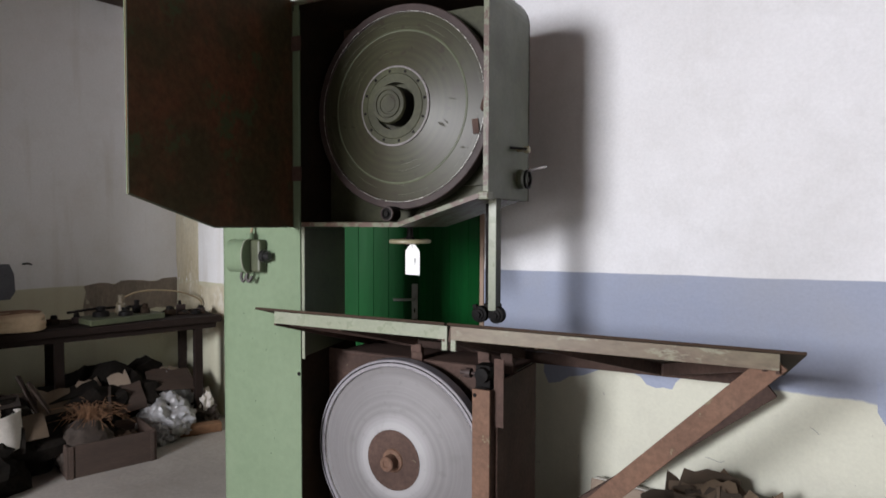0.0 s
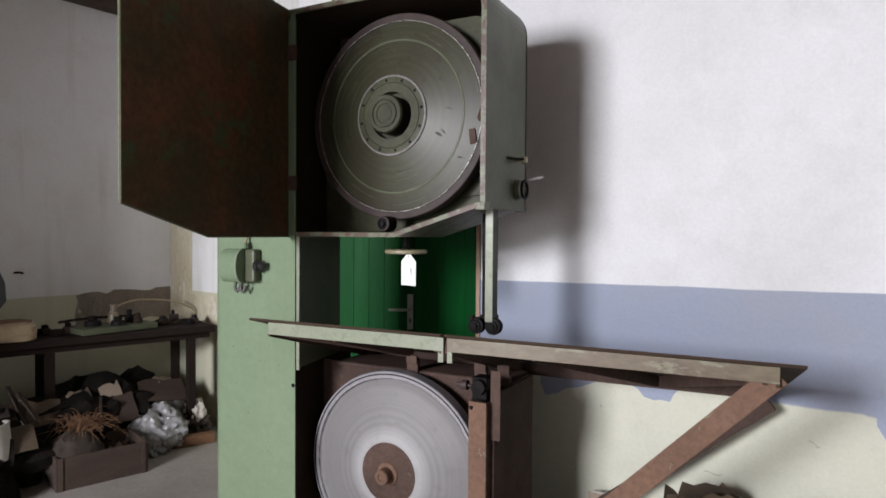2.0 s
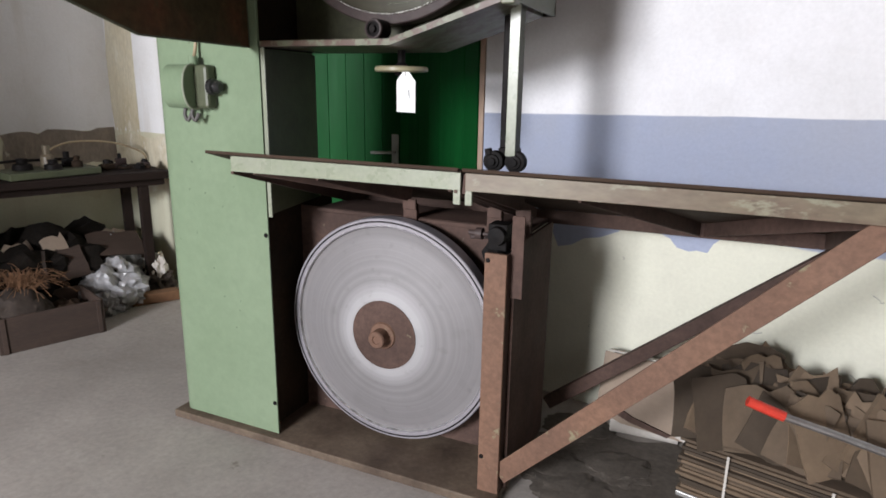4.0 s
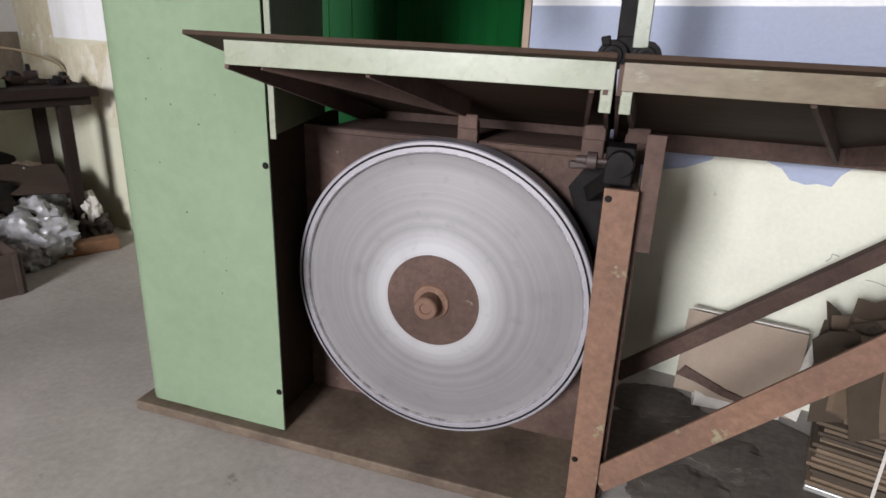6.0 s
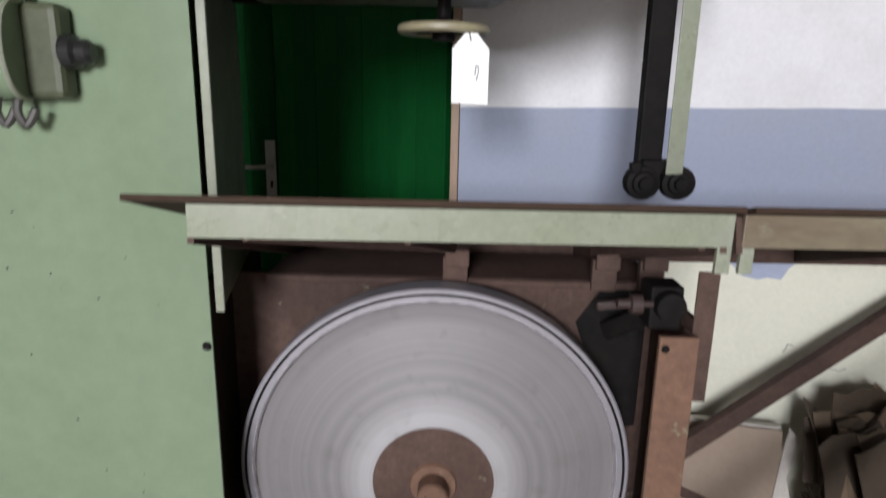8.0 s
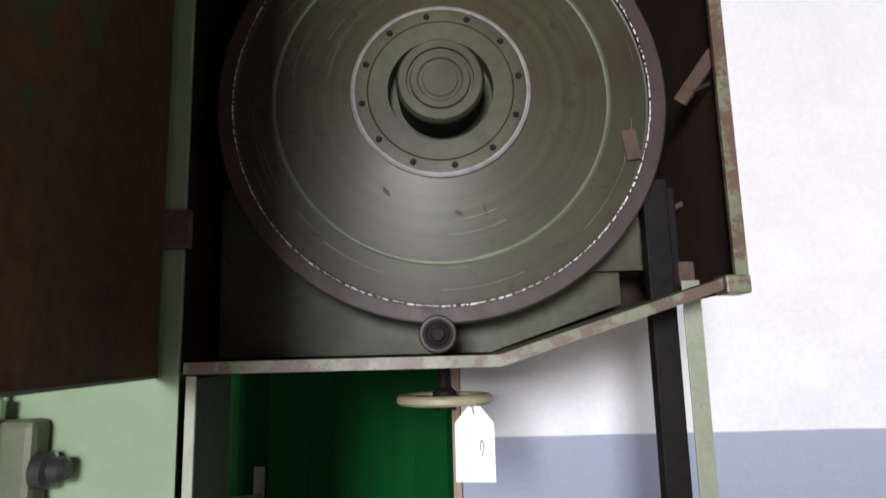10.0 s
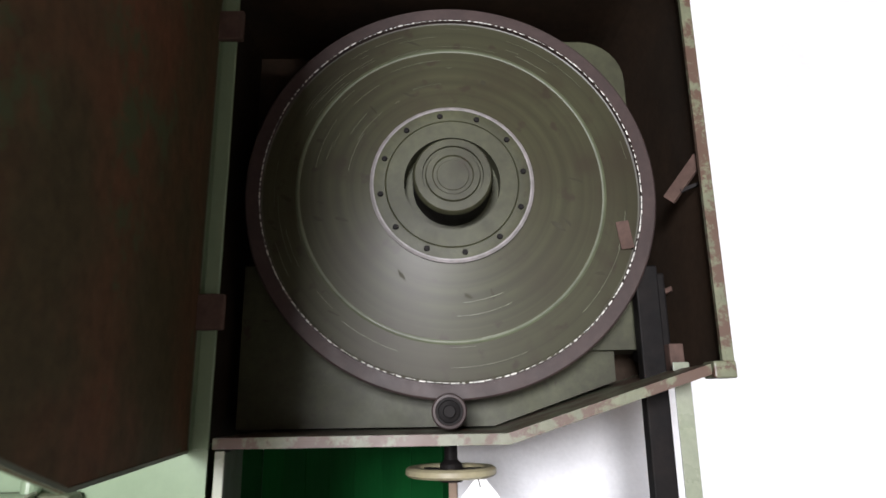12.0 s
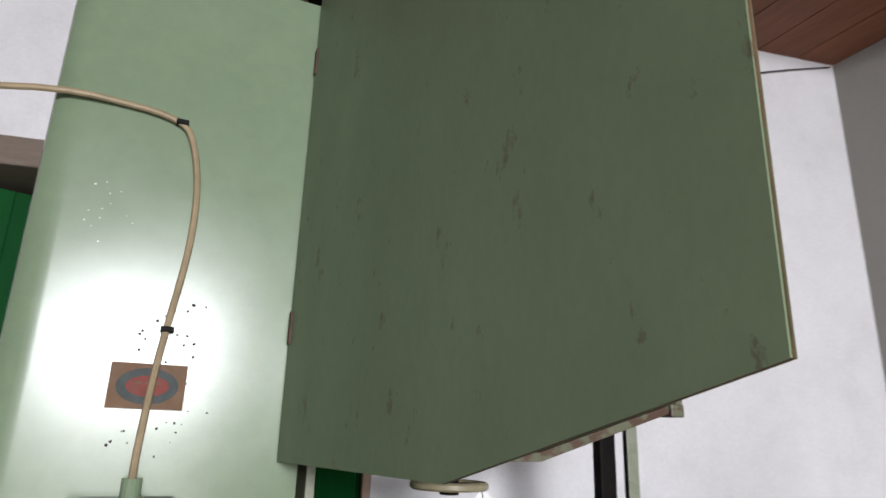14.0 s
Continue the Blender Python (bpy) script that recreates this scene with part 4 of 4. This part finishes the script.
hook = thing("wall_nail", "rusty bent nail in the plaster", "nail", pose(-4.127, 1.92, 0, 0, 0, 80.05))
part("shank", tube([(0.27, 0.01, 1.055), (0.29, -0.03, 1.06), (0.31, -0.035, 1.052)], 0.006, 6), BLACK, hook)

tray = thing("machine_part_tray", "old greenish machine plate with rusty fittings on bench", "tray", BE @ pose(0.42, 0.16, 0.754, 0, 0, 12))
part("plate", box(-0.22, 0.24, -0.12, 0.14, 0, 0.035, 0.004), OLIVE, tray)
for k, (u, v, r, h) in enumerate(((-0.1, 0.02, 0.05, 0.06), (0.03, 0.03, 0.035, 0.12), (0.02, -0.05, 0.045, 0.05), (0.13, 0.03, 0.03, 0.08), (0.15, -0.04, 0.03, 0.06))):
    part("fitting", lathe([(0, 0.0), (r, 0.0), (r * 0.9, h * 0.5), (r * 0.5, h * 0.6), (r * 0.55, h), (0, h)], 12, m=Matrix.Translation((u, v, 0.036)) @ Matrix.Rotation(radians(90), 4, 'X')), (BLACK, PALE_BROWN, BLACK, BLACK, DARK_BROWN)[k], tray, smooth=True)
part("rod", tube([(-0.3, 0.0, 0.08), (-0.1, 0.06, 0.08), (0.2, 0.05, 0.07)], 0.008), BLACK, tray)
hoop = thing("bent_rod", "thin bent rod arching over the bench", "rod", BE)
part("rod", tube([(0.45, 0.38, 0.755), (0.48, 0.42, 0.84), (0.62, 0.45, 0.90), (0.85, 0.45, 0.89), (1.02, 0.44, 0.82), (1.04, 0.44, 0.755)], 0.006), CABLE_TAN, hoop)


def lump(name, label, category, m, rx, ry, rz, mat, seed, rough=0.25, freq=2.5, group="", sub=4):
    b = heap(name, rx, ry, rz, mat, seed, rough, freq, sub=sub)
    ob = tagged(finish(name, b, mat, smooth=True), label, category, group)
    ob.matrix_world = m
    return ob

def parcel(m, w, d, h, seed):
    """A soft-cornered wrapped parcel, slumped and creased, with a cord round it."""
    ob = thing("wrapped_parcel", "beige paper-wrapped parcel with browned top on the bench edge", "parcel", m, "parcels on the bench")
    b = bmesh.new()
    bmesh.ops.create_cube(b, size=2)
    bmesh.ops.subdivide_edges(b, edges=b.edges[:], cuts=9, use_grid_fill=True)
    off = Vector((seed * 5.1, seed * 2.3, 1.7))
    for v in b.verts:
        k = (abs(v.co.x) ** 6 + abs(v.co.y) ** 6 + abs(v.co.z) ** 6) ** (-1 / 6)
        c = v.co * k
        q = 1 + 0.10 * noise.noise(c * 1.8 + off) + 0.05 * noise.noise(c * 5 + off)
        v.co = Vector((c.x * w / 2 * q, c.y * d / 2 * q, max(0.0, (c.z * q + 1) * h / 2)))
    part("wrapping", b, BEIGE_PARCEL, ob, smooth=True)
    lid = bmesh.new()
    pts = [(w * 0.43 * math.cos(t) * (1 + 0.12 * math.sin(3 * t + seed)), d * 0.42 * math.sin(t) * (1 + 0.1 * math.cos(2 * t))) for t in [2 * math.pi * i / 18 for i in range(18)]]
    prism(pts, h * 0.96, h * 1.03, bm=lid, axis="z")
    part("browned_flap", lid, STRAW, ob, "brown stained top flap")
    return ob


for k, u in enumerate((-0.15, -0.47)):
    parcel(BE @ pose(u, 0.10, 0.754, 0, 0, 5 * k - 2), 0.31, 0.26, 0.105, 3 + k)

# small dark machine parts strewn along the bench top
rw = random.Random(12)
for k in range(13):
    u, v = (0.72 + 0.03 * k if k < 9 else -0.05 + 0.12 * (k - 9)), rw.uniform(0.12, 0.40)
    w, d, h = rw.uniform(0.03, 0.09), rw.uniform(0.03, 0.07), rw.uniform(0.02, 0.075)
    ob = thing("machine_part", "small oily black machine part lying on the bench", "machine part", BE @ pose(u, v, 0.7545, 0, 0, rw.uniform(0, 180)), "machine parts on the bench")
    part("block", box(-w / 2, w / 2, -d / 2, d / 2, 0, h * 0.6, 0.004), (BLACK, DARK_BROWN, RIM)[k % 3], ob)
    part("boss", lathe([(0, 0), (d * 0.35, 0), (d * 0.30, h * 0.35), (d * 0.16, h * 0.4), (0, h * 0.4)], 14, m=Matrix.Translation((w * 0.1, 0, h * 0.6)) @ Matrix.Rotation(radians(90), 4, 'X')), BLACK, ob, smooth=True)


def crate_box(name, m, w, d, h, label, mat=CRATE_WOOD, t=0.014):
    ob = thing(name, label, "crate", m)
    part("front_board", box(0, w, 0, t, 0, h, 0.002), mat, ob)
    part("back_board", box(0, w, d - t, d, 0, h, 0.002), mat, ob)
    part("end_board", box(0, t, t + 0.001, d - t - 0.001, 0, h, 0.002), mat, ob)
    part("end_board", box(w - t, w, t + 0.001, d - t - 0.001, 0, h, 0.002), mat, ob)
    part("bottom_board", box(t, w - t, t, d - t, 0.002, 0.012), mat, ob)
    for x0 in (t, w - t - 0.02):
        part("corner_batten", box(x0, x0 + 0.02, -0.006, -0.0005, 0.0, h, 0.001), mat, ob)
    return ob

CR = recess(-3.33, 1.98, 0.0, 0, 0, 70)
crate_box("wooden_crate", CR, 0.46, 0.34, 0.175, "low weathered brown wooden crate full of scrap")
lump("sacking_ball", "round brown ball of sacking in the crate", "sacking", CR @ pose(0.12, 0.16, 0.02), 0.15, 0.14, 0.155, SACK, 5, 0.12, 3.0)
lump("dark_scrap", "dark heap of scrap in the crate", "scrap", CR @ pose(0.33, 0.17, 0.013), 0.12, 0.13, 0.09, DARK_BROWN, 8, 0.4)
fib = bmesh.new()
rng = random.Random(4)
for k in range(150):
    a, r = rng.uniform(0, 6.28), rng.uniform(0.01, 0.07)
    p0 = (r * math.cos(a), r * math.sin(a), 0.0)
    p1 = (1.7 * r * math.cos(a + 0.4) + rng.uniform(-.03, .03), 1.7 * r * math.sin(a + 0.4), rng.uniform(0.03, 0.10))
    p2 = (p1[0] * 1.6 + rng.uniform(-.05, .05), p1[1] * 1.6, p1[2] - rng.uniform(-0.02, 0.09))
    tube([p0, p1, p2], 0.0014, 4, bm=fib, smooth_steps=3)
fb = tagged(finish("fibre_tuft", fib, STRAW), "tuft of orange-brown fibres on the sacking bundle", "fibre", kind="stuff")
fb.matrix_world = CR @ pose(0.16, 0.22, 0.24)

# plastic sheets, cards and boards heaped under the bench
for k, (x, y, z, rx, ry, rz, mat, rough) in enumerate((
        (-3.52, 2.72, 0.0, 0.20, 0.20, 0.16, PLASTIC, 0.34), (-3.66, 2.86, 0.03, 0.15, 0.15, 0.20, PLASTIC, 0.4), (-3.44, 2.60, 0.0, 0.12, 0.10, 0.09, PLASTIC, 0.34))):
    lump("plastic_sheet", "crumpled grey plastic sheeting on the floor", "plastic sheet", recess(x, y, z), rx, ry, rz, mat, 11 + k, rough * 0.8, 2.3, "crumpled plastic under the bench", sub=5)
lump("paper_lump", "crumpled off-white paper lump beside the plastic", "paper", recess(-3.47, 3.0, 0.10), 0.07, 0.06, 0.09, WHITE_PAPER, 21, 0.4)
# Near-black lumps added to fill the shaded space below the bench top.
lump("oily_rag", "near-black heap standing for the shade under the bench", "rag", recess(-3.85, 2.55, 0.0), 0.35, 0.5, 0.28, UNDER_BENCH_BLACK, 23, 0.4)
lump("oily_rag", "near-black heap standing for the shade under the bench", "rag", recess(-3.80, 1.75, 0.0), 0.35, 0.45, 0.25, UNDER_BENCH_BLACK, 29, 0.4)
lump("oily_rag", "near-black heap standing for the shade under the bench", "rag", recess(-3.52, 1.55, 0.0), 0.20, 0.28, 0.20, UNDER_BENCH_BLACK, 31, 0.4)
lump("brown_rag", "brown rag heap beside the paper lump", "rag", recess(-3.48, 3.0, 0.0), 0.12, 0.09, 0.10, SACK, 33, 0.4)
tagged(finish("wood_offcut", box(-0.13, 0.13, -0.04, 0.04, 0, 0.06, 0.006), STRAW), "short orange-brown timber offcut on the floor", "offcut").matrix_world = recess(-3.33, 2.86, 0.0, 0, 0, 60)
bk = thing("white_bucket", "dirty white plastic bucket among the scrap", "bucket", recess(-3.50, 1.76, 0.20, 8, -10, 0))
part("shell", lathe([(0.0, 0.0), (0.095, 0.0), (0.115, 0.17), (0.118, 0.17), (0.118, 0.18), (0.109, 0.18), (0.092, 0.008), (0.0, 0.008)], 32, m=Matrix.Rotation(radians(90), 4, 'X')), WHITE_PAPER, bk, smooth=True)


def sheet(name, label, category, m, w, h, mat, t=0.004, group="", seed=0, bend=0.0):
    """A stiff sheet, slightly bent, with torn corners."""
    r = random.Random(seed)
    b = bmesh.new()
    n, rows = 5, 3
    grid = [[(w * (i / n - 0.5) + r.uniform(-.004, .004), h * j / rows + (r.uniform(-.02, .012) if j == rows else 0)) for i in range(n + 1)] for j in range(rows + 1)]
    lay = []
    for off in (0.0, t):
        lay.append([[b.verts.new((x, off + bend * (x / w) ** 2 * h + bend * 0.5 * (z / h) ** 2 * h, z)) for x, z in row] for row in grid])
    for a, rev in ((lay[0], False), (lay[1], True)):
        for j in range(rows):
            for i in range(n):
                f = (a[j][i], a[j][i + 1], a[j + 1][i + 1], a[j + 1][i])
                b.faces.new(f[::-1] if rev else f)
    ring = [(0, i) for i in range(n)] + [(j, n) for j in range(rows)] + [(rows, i) for i in range(n, 0, -1)] + [(j, 0) for j in range(rows, 0, -1)]
    for k in range(len(ring)):
        (j0, i0), (j1, i1) = ring[k], ring[(k + 1) % len(ring)]
        b.faces.new((lay[0][j0][i0], lay[1][j0][i0], lay[1][j1][i1], lay[0][j1][i1]))
    ob = tagged(finish(name, b, mat), label, category, group)
    ob.matrix_world = m
    return ob

for k, (x, y, z, rx, rz, w, h, mat) in enumerate((
        (-3.60, 2.02, 0.24, -35, 75, 0.30, 0.22, CARD), (-3.66, 1.82, 0.30, -50, 60, 0.34, 0.20, CRATE_WOOD), (-3.62, 2.36, 0.30, -40, 100, 0.16, 0.16, CARD_PALE),
        (-3.60, 2.50, 0.33, -30, 80, 0.12, 0.12, CARD_PALE), (-3.55, 2.30, 0.12, -42, 82, 0.42, 0.26, CRATE_WOOD), (-3.62, 2.92, 0.34, -60, 95, 0.14, 0.10, CARD_PALE),
        (-3.62, 2.98, 0.12, -50, 88, 0.40, 0.24, CRATE_WOOD), (-3.55, 1.66, 0.36, -60, 60, 0.2, 0.14, CARD_PALE), (-3.50, 1.92, 0.30, -55, 95, 0.08, 0.09, WHITE_PAPER), (-3.48, 1.60, 0.30, -75, 80, 0.3, 0.16, CARD),
        (-3.58, 1.98, 0.33, -25, 130, 0.05, 0.22, CRATE_WOOD), (-3.56, 2.04, 0.32, -30, 135, 0.05, 0.20, CRATE_WOOD), (-3.52, 2.20, 0.22, -48, 60, 0.30, 0.24, SACK), (-3.50, 2.46, 0.22, -40, 70, 0.24, 0.20, CRATE_WOOD),
        (-3.58, 2.56, 0.30, -66, 85, 0.22, 0.10, CARD_PALE), (-3.50, 2.80, 0.28, -50, 75, 0.30, 0.18, CRATE_WOOD), (-3.45, 1.70, 0.20, -20, 62, 0.24, 0.14, UNDER_BENCH_BLACK), (-3.42, 1.84, 0.24, -35, 80, 0.20, 0.14, CARD),
        (-3.60, 1.70, 0.40, -78, 66, 0.36, 0.14, SACK), (-3.62, 2.22, 0.36, -70, 75, 0.28, 0.12, UNDER_BENCH_BLACK))):
    sheet("scrap_board", "scrap board leaning in the heap under the bench", "board", recess(x, y, z, rx, 8 - 4 * (k % 5), rz), w, h, mat, 0.008, "scrap boards", 40 + k, 0.05)

# ---- cardboard heap by the back wall ----
bundle = thing("cardboard_bundle", "tied bundle of flat brown cardboard sheets on floor", "cardboard", pose(-0.335, 2.165, 0, 0, 0, -14))
part("base_bar", box(-0.03, 0.50, -0.012, 0.02, 0.0, 0.018, 0.003), GALV, bundle, "grey steel bar under the sheets")
rb = random.Random(9)
for k in range(16):
    part("cardboard_sheet", box(-0.03 + rb.uniform(-.012, .012), 0.46 + rb.uniform(-.02, .02), rb.uniform(-.01, .01), 0.24, 0.019 + k * 0.0105, 0.0282 + k * 0.0105, 0.001), CARD, bundle)
for u in (0.10, 0.36):
    part("strap", box(u, u + 0.007, -0.014, -0.0115, 0.02, 0.185), WHITE_PAPER, bundle, "white strap")
rc = random.Random(17)
for k in range(84):
    row, i = divmod(k, 28)
    x = -0.31 + i * 0.031 + rc.uniform(-.02, .02)
    y = 2.17 + row * 0.06 - 0.17 * (x + 0.3) + rc.uniform(-.02, .02)
    z = 0.195 + 0.02 * row - 0.05 * max(0.0, x)
    m = pose(x, y, z, rc.uniform(-42, -14), rc.uniform(-14, 34), rc.uniform(-26, 34))
    sheet("cardboard_piece", "torn brown cardboard piece standing in a heap", "cardboard", m, rc.uniform(0.12, 0.20), rc.uniform(0.15, 0.23), CARD, rc.choice((0.003, 0.003, 0.005, 0.016)), "cardboard heap", 100 + k, rc.uniform(-.08, .08))
flat = thing("flattened_box", "pale flattened cardboard box against the wall", "cardboard box", pose(-0.675, 2.44, 0.0, -14, 0, -10))
part("panel", box(0, 0.31, 0, 0.006, 0.05, 0.29, 0.001), CARD_PALE, flat)
part("liner", prism([(0.285, 0.06), (0.325, 0.05), (0.335, 0.12), (0.322, 0.17), (0.34, 0.22), (0.352, 0.27), (0.325, 0.30), (0.312, 0.24), (0.30, 0.16)], -0.006, -0.002), WHITE_PAPER, flat, "torn white liner")
part("curled_edge", prism([(0.0, 0.095), (0.06, 0.085), (0.13, 0.065), (0.26, 0.05), (0.27, 0.062), (0.14, 0.085), (0.02, 0.125)], -0.012, -0.0015), RUST, flat, "dark curled lower edge")
part("top_flap", box(0.01, 0.31, 0.008, 0.05, 0.292, 0.297, 0.001), WHITE_PAPER, flat)
roll = thing("paper_roll", "off-white rolled paper tube on the dirty floor", "paper roll", pose(-0.615, 2.46, 0.032, 0, 0, 2))
part("tube", lathe([(0.016, 0.0), (0.030, 0.0), (0.030, 0.23), (0.016, 0.23)], 24, closed=True, m=Matrix.Rotation(radians(-90), 4, 'Z')), WHITE_PAPER, roll, smooth=True)
bar_tool = thing("red_handled_bar", "grey steel bar with red grip on cardboard", "tool")
part("grip", tube([(-0.217, 2.03, 0.412), (-0.175, 2.035, 0.398), (-0.128, 2.04, 0.383)], 0.014, 12), RED, bar_tool, "red plastic grip", True)
part("shaft", tube([(-0.128, 2.04, 0.383), (0.0, 2.05, 0.355), (0.25, 2.07, 0.295), (0.40, 2.08, 0.26)], 0.010, 10), DULL_STEEL, bar_tool, smooth=True)
# Brown dirt layer whose dark colour also paints shade onto this floor.
dirt_outline = []
rd = random.Random(5)
for k in range(40):
    a = 2 * math.pi * k / 40
    dirt_outline.append((-0.05 + 0.82 * math.cos(a) * (1 + rd.uniform(-.06, .06)), 2.14 - 0.12 * math.cos(a) + 0.27 * math.sin(a) * (1 + rd.uniform(-.15, .15))))
tagged(finish("sawdust_layer", prism(dirt_outline, 0.0, 0.004, axis="z"), DIRT), "thin dark layer of sawdust and dirt, shade painted in, on the floor", "sawdust", kind="stuff")
for k, (x, y) in enumerate(((-0.72, 2.42), (-0.75, 2.15), (-0.55, 2.22), (-0.66, 2.05))):
    lump("floor_dirt", "dark dirt and sawdust on the floor", "dirt", pose(x, y, -0.004), 0.12, 0.10, 0.010, DIRT, 60 + k, 0.25, 3.0, "dirt heaps")

BLUE = material("flaking_blue_dado_paint", (0.36, 0.40, 0.515), 0.8, spec=0.25, second=(0.32, 0.355, 0.46), scale=5, grain=0.06, bump=0.1)
scrap = thing("dado_remnant", "ragged remnant of blue dado paint on limewash", "paint", WB, kind="structure")
part("paint", prism([(-0.035, 0.775), (-0.03, 0.715), (0.01, 0.70), (0.035, 0.672), (0.075, 0.664), (0.10, 0.671), (0.135, 0.668), (0.15, 0.70), (0.172, 0.722), (0.175, 0.775)], -0.0012, 0.0), BLUE, scrap)
part("paint", prism([(-0.42, 0.78), (-0.425, 0.66), (-0.40, 0.61), (-0.345, 0.625), (-0.30, 0.655), (-0.24, 0.668), (-0.17, 0.70), (-0.13, 0.78)], -0.0012, 0.0), BLUE, scrap)
part("paint", prism([(0.79, 0.80), (0.795, 0.70), (0.83, 0.64), (0.90, 0.60), (1.0, 0.62), (1.1, 0.60), (1.1, 0.80)], -0.0012, 0.0), BLUE, scrap)

# small chips and pits in the column's paint
rp_ = random.Random(21)
for nm, mat, n_, cx, cz, sx, sz_, r0, r1 in (("dark_pits", BLACK, 26, -1.845, 1.47, 0.05, 0.05, 0.0008, 0.003), ("dark_pits", BLACK, 14, -1.85, 1.33, 0.07, 0.035, 0.0008, 0.0028),
                                          ("pale_chips", CHIP, 16, -1.97, 1.66, 0.035, 0.05, 0.0004, 0.0016), ("dark_pits", BLACK, 18, -1.82, 0.62, 0.16, 0.4, 0.0008, 0.0025)):
    ch = bmesh.new()
    for k in range(n_):
        x, z, r = rp_.gauss(cx, sx * 0.6), rp_.gauss(cz, sz_ * 0.6), rp_.uniform(r0, r1)
        if not -2.015 < x < -1.645:
            continue
        ch.faces.new([ch.verts.new((x + r * rp_.uniform(0.6, 1.3) * math.cos(a), F - 0.0006, z + r * rp_.uniform(0.5, 1.2) * math.sin(a))) for a in (0, 1.05, 2.1, 3.14, 4.2, 5.2)])
    tagged(part(nm, ch, mat, saw), kind="stuff")

# hairline cracks and flaked spots low on the back wall
crk = bmesh.new()
for k in range(9):
    x, z = rp_.uniform(-0.75, 0.6), rp_.uniform(0.18, 0.62)
    pts = []
    for q in range(4):
        pts.append(on_wall(x, z, 0.001))
        x += rp_.uniform(-0.005, 0.03)
        z += rp_.uniform(-0.018, 0.014)
    tube(pts, rp_.uniform(0.0004, 0.0011), 4, bm=crk, smooth_steps=2)
tagged(finish("wall_cracks", crk, HOLLOW), "hairline cracks and flaked spots in the limewash", "crack", kind="stuff")
